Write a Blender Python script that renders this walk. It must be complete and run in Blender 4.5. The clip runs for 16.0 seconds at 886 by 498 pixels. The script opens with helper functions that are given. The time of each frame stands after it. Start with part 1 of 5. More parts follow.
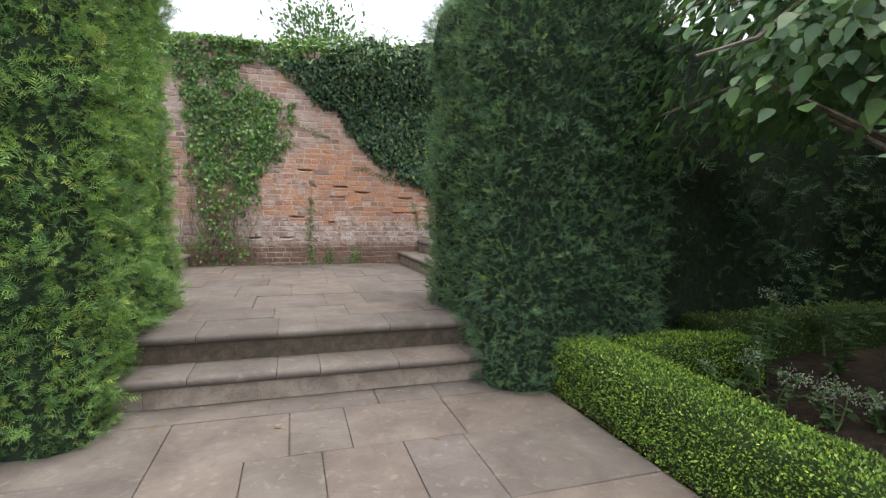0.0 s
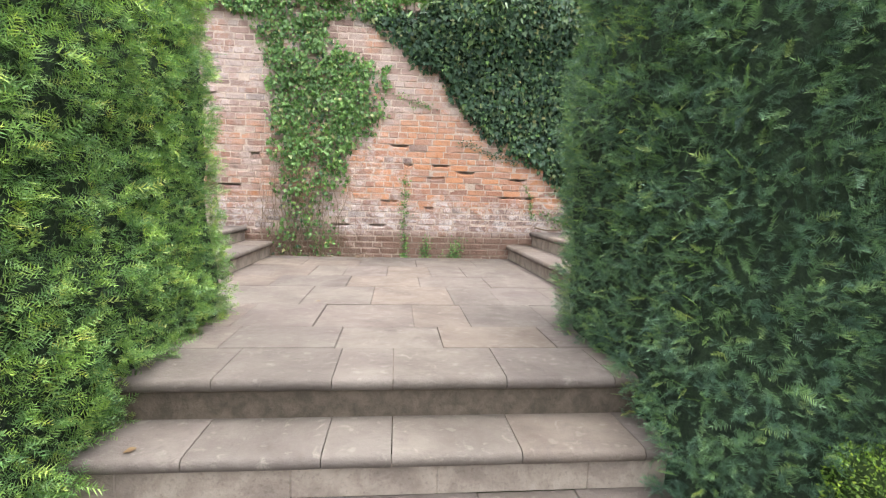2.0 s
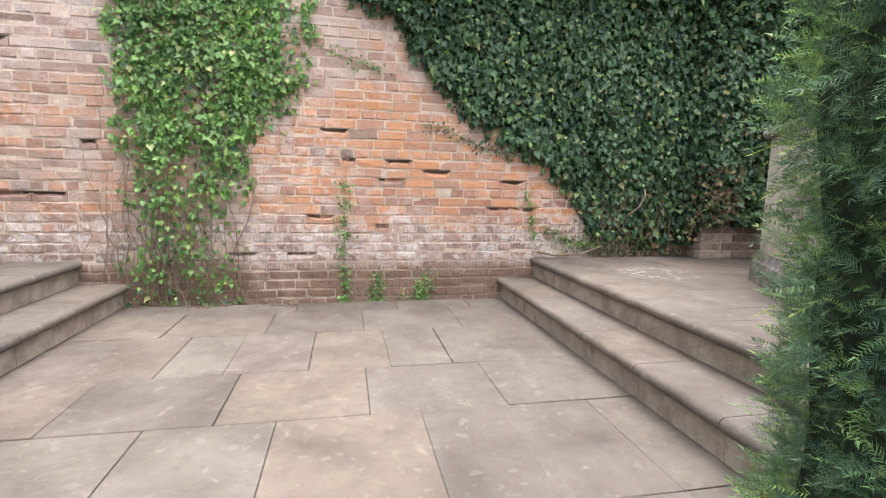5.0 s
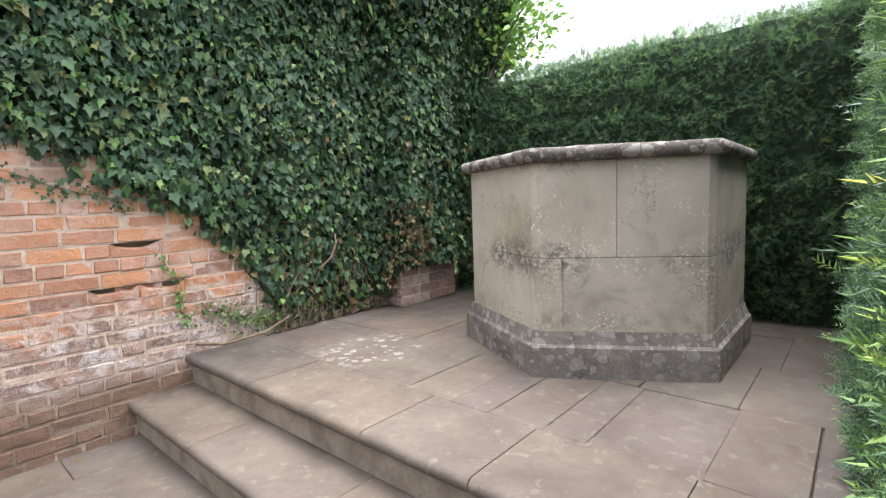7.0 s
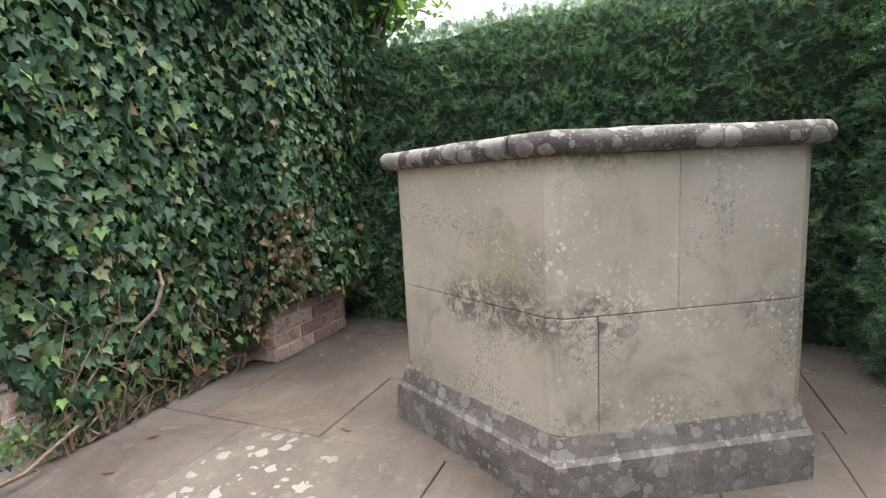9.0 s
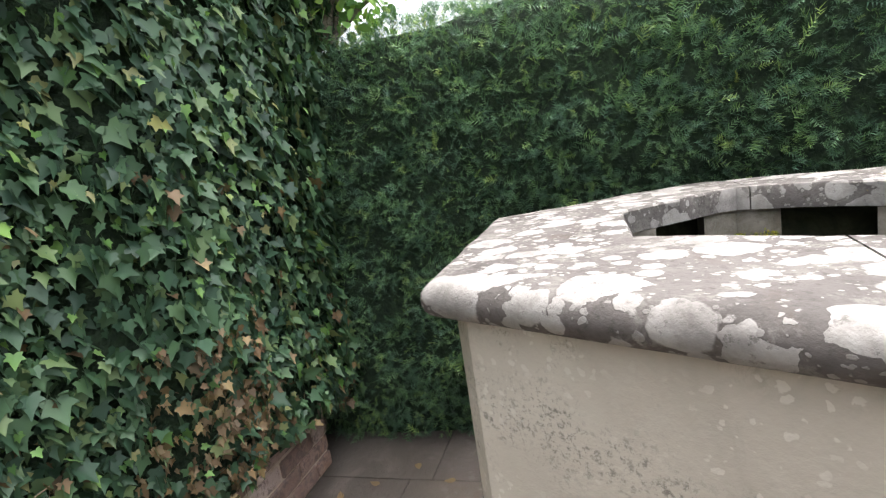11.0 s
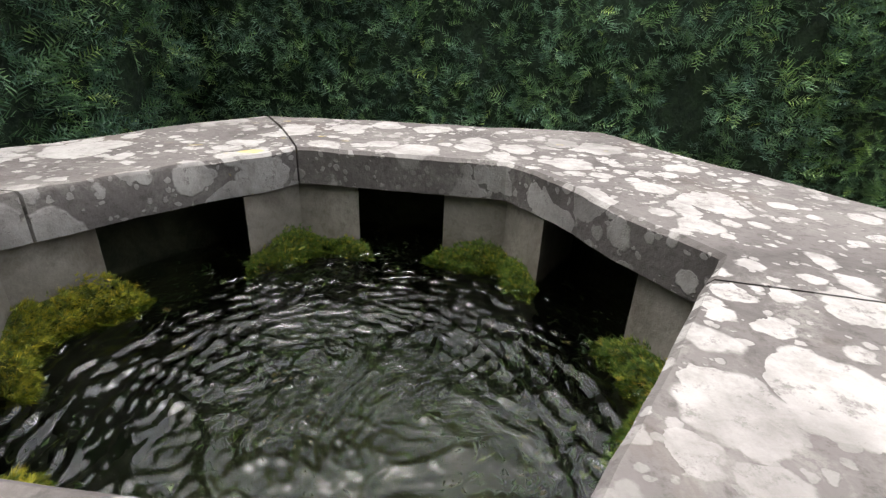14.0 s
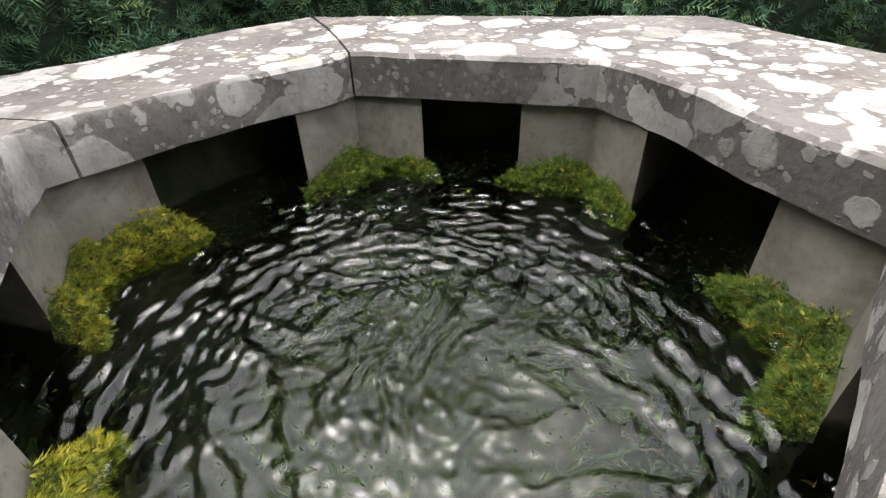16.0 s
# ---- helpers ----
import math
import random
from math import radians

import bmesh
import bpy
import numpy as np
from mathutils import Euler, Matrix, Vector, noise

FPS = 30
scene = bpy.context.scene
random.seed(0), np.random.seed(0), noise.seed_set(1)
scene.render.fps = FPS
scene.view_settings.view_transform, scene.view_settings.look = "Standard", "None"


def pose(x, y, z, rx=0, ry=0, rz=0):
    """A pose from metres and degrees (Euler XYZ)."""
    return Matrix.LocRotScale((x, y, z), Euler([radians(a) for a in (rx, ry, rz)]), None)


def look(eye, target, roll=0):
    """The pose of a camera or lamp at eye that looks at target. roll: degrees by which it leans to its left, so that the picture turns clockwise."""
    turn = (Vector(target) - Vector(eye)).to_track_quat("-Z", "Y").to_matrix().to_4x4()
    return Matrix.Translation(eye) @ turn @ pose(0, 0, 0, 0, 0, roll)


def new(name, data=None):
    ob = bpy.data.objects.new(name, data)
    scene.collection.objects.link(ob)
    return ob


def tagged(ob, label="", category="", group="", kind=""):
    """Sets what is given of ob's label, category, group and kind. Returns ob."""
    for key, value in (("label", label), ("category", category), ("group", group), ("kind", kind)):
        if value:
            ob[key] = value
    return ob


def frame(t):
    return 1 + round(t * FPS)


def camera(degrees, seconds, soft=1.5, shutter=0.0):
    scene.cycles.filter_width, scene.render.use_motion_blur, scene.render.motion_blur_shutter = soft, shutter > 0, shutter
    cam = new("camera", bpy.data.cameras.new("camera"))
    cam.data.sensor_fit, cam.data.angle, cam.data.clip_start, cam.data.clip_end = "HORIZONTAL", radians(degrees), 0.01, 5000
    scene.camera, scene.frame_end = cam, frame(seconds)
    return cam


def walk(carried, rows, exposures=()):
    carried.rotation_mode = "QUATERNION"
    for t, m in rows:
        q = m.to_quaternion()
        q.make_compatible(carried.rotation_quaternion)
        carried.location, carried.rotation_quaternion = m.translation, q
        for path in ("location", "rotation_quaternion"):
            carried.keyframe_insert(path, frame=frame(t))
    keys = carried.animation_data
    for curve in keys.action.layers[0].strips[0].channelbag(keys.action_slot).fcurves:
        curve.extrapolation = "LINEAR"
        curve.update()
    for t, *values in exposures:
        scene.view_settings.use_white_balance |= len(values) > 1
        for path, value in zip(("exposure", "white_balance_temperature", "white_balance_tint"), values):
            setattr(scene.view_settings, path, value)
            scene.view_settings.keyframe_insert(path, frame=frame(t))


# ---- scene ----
cam = camera(84.9, 16.0, 1.25)
PATH = [
    (0, (0.485, 0.306, 1.153), (1.078, 2.21, 1.007), 0.7),
    (0.5, (0.551, 0.638, 1.129), (0.935, 2.594, 0.974), 0.7),
    (1, (0.631, 0.947, 1.148), (0.867, 2.927, 0.994), 0.5),
    (1.5, (0.639, 1.291, 1.132), (0.816, 3.274, 0.945), 1.3),
    (2, (0.647, 1.642, 1.14), (0.841, 3.622, 0.929), 1.6),
    (2.5, (0.701, 2.051, 1.154), (0.842, 4.035, 0.946), 1.3),
    (3, (0.672, 2.431, 1.147), (0.81, 4.413, 0.921), 2.1),
    (3.2, (0.667, 2.566, 1.168), (0.85, 4.544, 0.941), 2.2),
    (5.3, (0.818, 4.004, 1.401), (1.317, 5.92, 1.115), 0.8),
    (5.5, (0.884, 4.142, 1.436), (1.493, 6.021, 1.123), 0.9),
    (6, (1.022, 4.38, 1.539), (1.952, 6.134, 1.302), 0.5),
    (6.5, (1.161, 4.633, 1.619), (2.45, 6.151, 1.431), -1.0),
    (7, (1.32, 4.911, 1.562), (2.821, 6.219, 1.367), -2.0),
    (7.5, (1.529, 5.123, 1.548), (3.116, 6.32, 1.329), -1.9),
    (8, (1.704, 5.412, 1.563), (3.383, 6.462, 1.286), 0.1),
    (8.2, (1.765, 5.501, 1.577), (3.492, 6.472, 1.305), -0.0),
    (10.3, (2.594, 6.43, 1.835), (4.458, 7.078, 1.51), -5.2),
    (10.5, (2.723, 6.493, 1.849), (4.572, 7.173, 1.509), -6.3),
    (10.7, (2.815, 6.492, 1.892), (4.66, 7.185, 1.553), -7.3),
    (11, (2.896, 6.499, 1.973), (4.788, 7.063, 1.652), -8.6),
    (11.5, (3.101, 6.591, 1.979), (5.072, 6.758, 1.682), -8.5),
    (12, (3.346, 6.705, 2.007), (5.26, 6.154, 1.827), -5.1),
    (12.5, (3.602, 6.659, 2.034), (5.22, 5.497, 1.861), -1.9),
    (13, (3.779, 6.663, 2.013), (4.727, 4.952, 1.596), -0.6),
    (13.5, (3.867, 6.619, 2.016), (4.35, 4.753, 1.483), 2.3),
    (13.7, (3.919, 6.581, 2.008), (4.229, 4.703, 1.395), 2.1),
    (14, (3.959, 6.551, 1.992), (4.071, 4.73, 1.171), 2.5),
    (14.5, (4.018, 6.483, 1.992), (4.181, 4.782, 0.952), 1.4),
    (15, (4.012, 6.451, 1.977), (4.225, 4.84, 0.811), -0.5),
    (15.5, (4.015, 6.455, 1.97), (4.245, 4.872, 0.77), -1.1),
    (16, (4.013, 6.462, 1.971), (4.293, 4.85, 0.82), -1.7),
]
walk(cam, [(t, look(eye, target, roll)) for t, eye, target, roll in PATH], [(0.0, 1.4), (0.5, 1.85), (1.5, 2.2), (3.0, 2.3), (5.5, 2.15), (6.5, 2.3), (7.0, 2.2), (8.0, 2.05), (10.5, 2.55), (11.0, 2.3), (11.5, 2.12), (12.0, 1.95), (12.5, 1.75), (13.0, 1.45), (13.5, 1.5), (14.0, 1.8), (14.5, 2.05), (16.0, 2.25)])

# ---- world and light: a bright overcast afternoon ----
world = bpy.data.worlds.new("overcast_sky")
scene.world = world
world.use_nodes = True
wn = world.node_tree
sky = wn.nodes.new("ShaderNodeTexSky")
sky.sky_type = "NISHITA"
sky.sun_disc = False
sky.sun_elevation = radians(82)
sky.sun_rotation = radians(110)
sky.air_density = 1.0
sky.dust_density = 6.0
sky.ozone_density = 0.6
desat = wn.nodes.new("ShaderNodeHueSaturation")
desat.inputs["Saturation"].default_value = 0.3
wn.links.new(sky.outputs["Color"], desat.inputs["Color"])
wn.links.new(desat.outputs["Color"], wn.nodes["Background"].inputs["Color"])
wn.nodes["Background"].inputs["Strength"].default_value = 0.15
sun_data = bpy.data.lights.new("sun", "SUN")
sun_data.energy, sun_data.angle, sun_data.color = 0.5, radians(150), (1.0, 0.98, 0.975)
sun = new("sun", sun_data)
sun.matrix_world = look((1.4, -0.6, 12), (0, 0, 0))

# ---- materials ----


class Nodes:
    """A small hand for writing node materials."""

    def __init__(self, name):
        self.m = bpy.data.materials.new(name)
        self.m.use_nodes = True
        self.t = self.m.node_tree
        self.b = self.t.nodes["Principled BSDF"]
        self.out = self.t.nodes["Material Output"]
        self.geo = self.t.nodes.new("ShaderNodeNewGeometry")
        self.pos = self.geo.outputs["Position"]

    def put(self, socket, value):
        if isinstance(value, (int, float)):
            socket.default_value = value
        elif isinstance(value, tuple):
            socket.default_value = (*value, 1.0) if len(value) == 3 and len(socket.default_value) == 4 else value
        else:
            self.t.links.new(value, socket)

    def noise(self, scale, detail=4, rough=0.55, warp=0.0, vec=None):
        n = self.t.nodes.new("ShaderNodeTexNoise")
        n.inputs["Scale"].default_value = scale
        n.inputs["Detail"].default_value = detail
        n.inputs["Roughness"].default_value = rough
        n.inputs["Distortion"].default_value = warp
        self.t.links.new(vec or self.pos, n.inputs["Vector"])
        return n.outputs["Fac"]

    def warped(self, amount, scale):
        n = self.t.nodes.new("ShaderNodeTexNoise")
        n.inputs["Scale"].default_value = scale
        n.inputs["Detail"].default_value = 4
        self.t.links.new(self.pos, n.inputs["Vector"])
        a = self.t.nodes.new("ShaderNodeVectorMath")
        a.operation = "MULTIPLY_ADD"
        self.t.links.new(n.outputs["Color"], a.inputs[0])
        a.inputs[1].default_value = (amount,) * 3
        self.t.links.new(self.pos, a.inputs[2])
        return a.outputs[0]

    def math(self, op, a, b=0.0, c=0.0):
        n = self.t.nodes.new("ShaderNodeMath")
        n.operation = op
        for i, v in enumerate((a, b, c)):
            self.put(n.inputs[i], v)
        return n.outputs[0]

    def band(self, x, lo, hi, a=0.0, b=1.0):
        n = self.t.nodes.new("ShaderNodeMapRange")
        n.interpolation_type = "SMOOTHSTEP"
        for key, v in (("Value", x), ("From Min", lo), ("From Max", hi), ("To Min", a), ("To Max", b)):
            self.put(n.inputs[key], v)
        return n.outputs[0]

    def mix(self, f, a, b, mode="MIX"):
        n = self.t.nodes.new("ShaderNodeMix")
        n.data_type, n.blend_type = "RGBA", mode
        self.put(n.inputs[0], f)
        self.put(n.inputs[6], a)
        self.put(n.inputs[7], b)
        return n.outputs[2]

    def ramp(self, x, stops):
        n = self.t.nodes.new("ShaderNodeValToRGB")
        e = n.color_ramp.elements
        while len(e) < len(stops):
            e.new(0.5)
        for el, (p, c) in zip(e, stops):
            el.position, el.color = p, (*c, 1)
        self.put(n.inputs[0], x)
        return n.outputs[0]

    def xyz(self):
        n = self.t.nodes.new("ShaderNodeSeparateXYZ")
        self.t.links.new(self.pos, n.inputs[0])
        return n.outputs

    def spots(self, scale, size, edge=0.06, warp=0.03, warp_scale=18):
        """Round patches of uneven size, as of lichen."""
        v = self.t.nodes.new("ShaderNodeTexVoronoi")
        v.inputs["Scale"].default_value = scale
        v.inputs["Randomness"].default_value = 1.0
        self.t.links.new(self.warped(warp, warp_scale), v.inputs["Vector"])
        s = self.t.nodes.new("ShaderNodeSeparateColor")
        self.t.links.new(v.outputs["Color"], s.inputs[0])
        r = self.math("MULTIPLY", s.outputs[0], size)
        d = self.math("SUBTRACT", r, v.outputs["Distance"])
        return self.band(d, 0.0, edge)

    def island(self):
        return self.geo.outputs["Random Per Island"]

    def each(self):
        return self.t.nodes.new("ShaderNodeObjectInfo").outputs["Random"]

    def done(self, colour, rough=0.8, height=None, depth=0.004, spec=0.3):
        self.put(self.b.inputs["Base Color"], colour)
        self.put(self.b.inputs["Roughness"], rough)
        self.b.inputs["Specular IOR Level"].default_value = spec
        if height is not None:
            bump = self.t.nodes.new("ShaderNodeBump")
            bump.inputs["Strength"].default_value = 1.0
            bump.inputs["Distance"].default_value = depth
            self.t.links.new(height, bump.inputs["Height"])
            self.t.links.new(bump.outputs[0], self.b.inputs["Normal"])
        return self.m


def flag_material(name, by_object=True, tone=0.52):
    n = Nodes(name)
    k = n.each() if by_object else n.island()
    a = n.ramp(n.noise(3.0, 6, 0.6, 0.4), [(0.3, (0.175 * tone, 0.148 * tone, 0.133 * tone)), (0.55, (0.275 * tone, 0.24 * tone, 0.218 * tone)), (0.75, (0.35 * tone, 0.315 * tone, 0.285 * tone))])
    tint = n.ramp(k, [(0.0, (0.72, 0.70, 0.70)), (0.35, (1.0, 0.98, 0.93)), (0.6, (0.88, 0.84, 0.86)), (0.85, (1.08, 1.0, 0.9)), (1.0, (0.95, 0.86, 0.8))])
    c = n.mix(0.8, a, tint, "MULTIPLY")
    c = n.mix(n.band(n.noise(60, 5, 0.7), 0.55, 0.8, 0, 0.5), c, (0.13 * tone, 0.115 * tone, 0.10 * tone))
    c = n.mix(n.band(n.noise(8, 6, 0.7, 0.9), 0.52, 0.72, 0, 0.6), c, (0.10, 0.085, 0.075))
    c = n.mix(n.band(n.noise(13, 6, 0.7, 0.6, n.warped(0.3, 2)), 0.56, 0.75, 0, 0.4), c, (0.33, 0.30, 0.26))
    c = n.mix(n.math("MULTIPLY", n.spots(15, 0.36, 0.14, 0.09, 14), 0.14), c, (0.36, 0.335, 0.30))
    x, y, z = n.xyz()
    dx, dy = n.math("SUBTRACT", x, 3.12), n.math("SUBTRACT", y, 7.05)
    d2 = n.math("ADD", n.math("MULTIPLY", dx, dx), n.math("MULTIPLY", dy, dy))
    fleck = n.math("MULTIPLY", n.spots(17, 0.6, 0.05, 0.05, 25), n.band(d2, 0.14, 0.02))
    c = n.mix(n.math("MULTIPLY", fleck, 0.55), c, (0.45, 0.43, 0.4))
    # dirt and shade in the corners by wall and hedge, both put into colour
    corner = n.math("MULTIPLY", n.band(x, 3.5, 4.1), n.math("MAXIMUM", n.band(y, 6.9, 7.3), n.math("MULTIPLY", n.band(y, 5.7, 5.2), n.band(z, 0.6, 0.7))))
    grimy_shade = n.math("MULTIPLY", corner, n.band(n.noise(5, 6, 0.7, 0.6), 0.28, 0.5, 0.3, 0.85))
    c = n.mix(grimy_shade, c, (0.055, 0.046, 0.04))
    h = n.math("ADD", n.noise(25, 6, 0.6), n.math("MULTIPLY", n.noise(140, 3), 0.3))
    return n.done(c, n.band(n.noise(6), 0.3, 0.7, 0.62, 0.85), h, 0.006, 0.35)


def wall_stone(name):
    n = Nodes(name)
    x, y, z = n.xyz()
    k = n.each()
    c = n.ramp(n.noise(2.2, 5, 0.6, 0.5), [(0.3, (0.36, 0.33, 0.288)), (0.5, (0.47, 0.435, 0.385)), (0.72, (0.56, 0.525, 0.47))])
    c = n.mix(0.6, c, n.ramp(k, [(0.0, (0.86, 0.85, 0.83)), (0.5, (1.0, 0.98, 0.94)), (1.0, (1.08, 1.05, 0.98))]), "MULTIPLY")
    c = n.mix(n.band(n.noise(4, 6, 0.7, 1.0), 0.53, 0.72, 0, 0.55), c, (0.27, 0.245, 0.205))
    c = n.mix(n.band(n.noise(2.7, 4, 0.6), 0.58, 0.72, 0, 0.4), c, (0.44, 0.42, 0.24))
    # black crust that gathers along the bed joint and the foot, in ragged drifts
    joint = n.math("MULTIPLY", n.band(z, 1.13, 1.27), n.band(z, 1.42, 1.29))
    seam = n.math("MAXIMUM", joint, n.math("MAXIMUM", n.band(z, 1.06, 0.95), n.band(z, 1.66, 1.73, 0, 0.7)))
    drift = n.math("MULTIPLY", n.band(n.noise(2.4, 5, 0.65, 0.4), 0.43, 0.60), n.band(n.noise(22, 6, 0.8, 0.6), 0.42, 0.56))
    c = n.mix(n.math("MULTIPLY", n.math("MULTIPLY", drift, seam), 0.85), c, (0.105, 0.098, 0.088))
    speck = n.math("MULTIPLY", n.band(n.noise(90, 6, 0.8), 0.5, 0.62), n.band(n.noise(3.4, 5, 0.6), 0.48, 0.64))
    c = n.mix(n.math("MULTIPLY", speck, 0.75), c, (0.13, 0.12, 0.105))
    # long run-off stains
    s = n.t.nodes.new("ShaderNodeVectorMath")
    s.operation = "MULTIPLY"
    n.t.links.new(n.pos, s.inputs[0])
    s.inputs[1].default_value = (8, 8, 0.7)
    drip = n.band(n.noise(1.0, 5, 0.65, 0.3, s.outputs[0]), 0.57, 0.72, 0, 0.7)
    c = n.mix(n.math("MULTIPLY", drip, n.band(n.noise(6, 5, 0.7), 0.35, 0.6, 0.35, 1)), c, (0.18, 0.165, 0.145))
    pale = n.math("MULTIPLY", n.spots(62, 0.5, 0.10, 0.02, 60), n.band(n.noise(3.1, 4, 0.6), 0.47, 0.6))
    c = n.mix(n.math("MULTIPLY", pale, 0.85), c, (0.62, 0.585, 0.52))
    mould = n.math("MULTIPLY", n.math("MULTIPLY", n.spots(52, 0.62, 0.12, 0.03, 50), seam), n.band(n.noise(3.7, 4, 0.6), 0.46, 0.58))
    c = n.mix(n.math("MULTIPLY", mould, 0.8), c, (0.60, 0.575, 0.51))
    h = n.math("ADD", n.noise(18, 6, 0.6), n.math("MULTIPLY", n.noise(120, 3), 0.3))
    return n.done(c, 0.85, h, 0.0025, 0.25)


def lichen_stone(name, share=1.0, dark=1.0, fine=1.0):
    n = Nodes(name)
    c = n.ramp(n.noise(5, 6, 0.65, 0.5), [(0.3, (0.105 * dark, 0.095 * dark, 0.09 * dark)), (0.55, (0.185 * dark, 0.168 * dark, 0.16 * dark)), (0.75, (0.27 * dark, 0.25 * dark, 0.235 * dark))])
    c = n.mix(n.band(n.noise(70, 5, 0.75), 0.48, 0.7, 0, 0.65), c, (0.085 * dark, 0.078 * dark, 0.072 * dark))
    big = n.spots(5.6 * fine, 0.86 * share, 0.05, 0.055 / fine, 16 * fine)
    mid = n.spots(13 * fine, 0.66 * share, 0.07, 0.03 / fine, 34 * fine)
    tiny = n.math("MULTIPLY", n.spots(36 * fine, 0.55 * share, 0.08, 0.02, 50), 0.75)
    m = n.math("MAXIMUM", n.math("MAXIMUM", big, mid), tiny)
    worn = n.band(n.noise(45, 6, 0.8), 0.33, 0.47)
    m = n.math("MULTIPLY", m, n.band(worn, 0, 1, 0.4, 1))
    m = n.math("MULTIPLY", m, n.band(n.noise(3.1, 4, 0.6), 0.34, 0.50, 0.3, 1))
    bloom = n.math("MULTIPLY", n.band(n.noise(6.5, 6, 0.75, 0.6), 0.50, 0.62), n.band(n.noise(70, 5, 0.8), 0.40, 0.58))
    c = n.mix(n.math("MULTIPLY", bloom, 0.55), c, (0.235, 0.22, 0.205))
    brown = n.band(n.noise(4.3, 5, 0.7, 0.5), 0.54, 0.68, 0, 0.45)
    c = n.mix(brown, c, (0.135 * dark, 0.108 * dark, 0.09 * dark))
    pale = n.ramp(n.noise(26, 6, 0.75), [(0.3, (0.19, 0.178, 0.168)), (0.5, (0.29, 0.275, 0.262)), (0.72, (0.365, 0.35, 0.336))])
    c = n.mix(m, c, pale)
    yellow = n.math("MULTIPLY", n.spots(16, 0.32, 0.08, 0.05, 24), n.band(n.noise(1.7), 0.60, 0.68))
    c = n.mix(n.math("MULTIPLY", yellow, 0.55), c, (0.42, 0.32, 0.07))
    h = n.math("ADD", n.math("MULTIPLY", m, 0.5), n.math("ADD", n.noise(30, 6, 0.7), n.math("MULTIPLY", n.noise(160, 3), 0.5)))
    return n.done(c, 0.92, h, 0.0022, 0.15)


def brick_material(name, by_object):
    n = Nodes(name)
    x, y, z = n.xyz()
    k = n.each() if by_object else n.island()
    red = n.ramp(k, [(0.0, (0.30, 0.165, 0.125)), (0.15, (0.45, 0.225, 0.145)), (0.45, (0.57, 0.275, 0.145)), (0.7, (0.53, 0.265, 0.155)), (0.93, (0.43, 0.25, 0.185)), (1.0, (0.21, 0.145, 0.125))])
    grey = n.ramp(k, [(0.0, (0.24, 0.16, 0.14)), (0.2, (0.36, 0.245, 0.21)), (0.6, (0.44, 0.32, 0.28)), (0.88, (0.50, 0.40, 0.36)), (1.0, (0.24, 0.20, 0.19))])
    # the warm field low in the middle of the wall, weathered and mauve all round it
    hgt = n.math("ADD", n.band(z, 0.85, 1.15, 0, 1), n.band(z, 1.5, 2.5, 0, -0.85))
    wid = n.math("ADD", n.band(x, 0.1, 0.8, 0.35, 1), n.band(x, 2.9, 3.6, 0, -0.6))
    warm = n.math("ADD", n.math("MULTIPLY", hgt, wid), n.math("MULTIPLY", n.math("SUBTRACT", n.noise(2.4, 6, 0.65), 0.5), 2.2))
    c = n.mix(n.band(warm, 0.05, 0.65), grey, red)
    # weathered skin: crumbling pale patches and sooty ones that run across several bricks
    c = n.mix(n.band(n.noise(11, 6, 0.75, 0.5), 0.42, 0.7, 0, 0.7), c, n.mix(0.55, c, (0.50, 0.38, 0.31)))
    c = n.mix(n.band(n.noise(5.5, 6, 0.7, 0.8), 0.56, 0.70, 0, 0.55), c, (0.24, 0.18, 0.165))
    c = n.mix(n.band(n.noise(55, 4, 0.7), 0.55, 0.75, 0, 0.4), c, (0.20, 0.13, 0.10))
    salt = n.math("MULTIPLY", n.band(n.noise(8, 6, 0.8, 0.8), 0.44, 0.60), n.math("ADD", n.math("MULTIPLY", n.band(z, 0.60, 0.72), n.band(z, 1.2, 0.92, 0, 0.95)), n.band(n.noise(1.2, 3), 0.45, 0.62, 0, 0.5)))
    salt = n.math("MULTIPLY", salt, n.band(x, 3.7, 3.3))
    c = n.mix(salt, c, (0.64, 0.575, 0.56))
    soot = n.math("MULTIPLY", n.band(n.noise(30, 5, 0.8, 0.5), 0.47, 0.60), n.math("MULTIPLY", n.band(z, 0.68, 0.80), n.band(z, 1.15, 0.95)))
    c = n.mix(n.math("MULTIPLY", soot, n.band(x, 1.2, 2.0, 0.2, 0.75)), c, (0.15, 0.115, 0.11))
    damp = n.math("MULTIPLY", n.band(z, 0.78, 0.60, 0, 0.9), n.band(n.noise(3.5, 4), 0.2, 0.45))
    c = n.mix(damp, c, n.mix(n.noise(13, 5), (0.13, 0.085, 0.062), (0.27, 0.165, 0.125)))
    h = n.math("ADD", n.noise(40, 6, 0.7), n.noise(12, 3))
    return n.done(c, 0.92, h, 0.010, 0.2)


def mortar_material(name):
    n = Nodes(name)
    x, y, z = n.xyz()
    c = n.ramp(n.noise(9, 6, 0.7), [(0.3, (0.40, 0.30, 0.24)), (0.5, (0.56, 0.45, 0.375)), (0.7, (0.68, 0.585, 0.51))])
    damp = n.math("MULTIPLY", n.band(z, 0.75, 0.55, 0, 0.7), n.band(n.noise(3.5, 4), 0.3, 0.6))
    c = n.mix(damp, c, (0.13, 0.095, 0.07))
    return n.done(c, 0.95, n.noise(60, 5, 0.7), 0.008, 0.15)


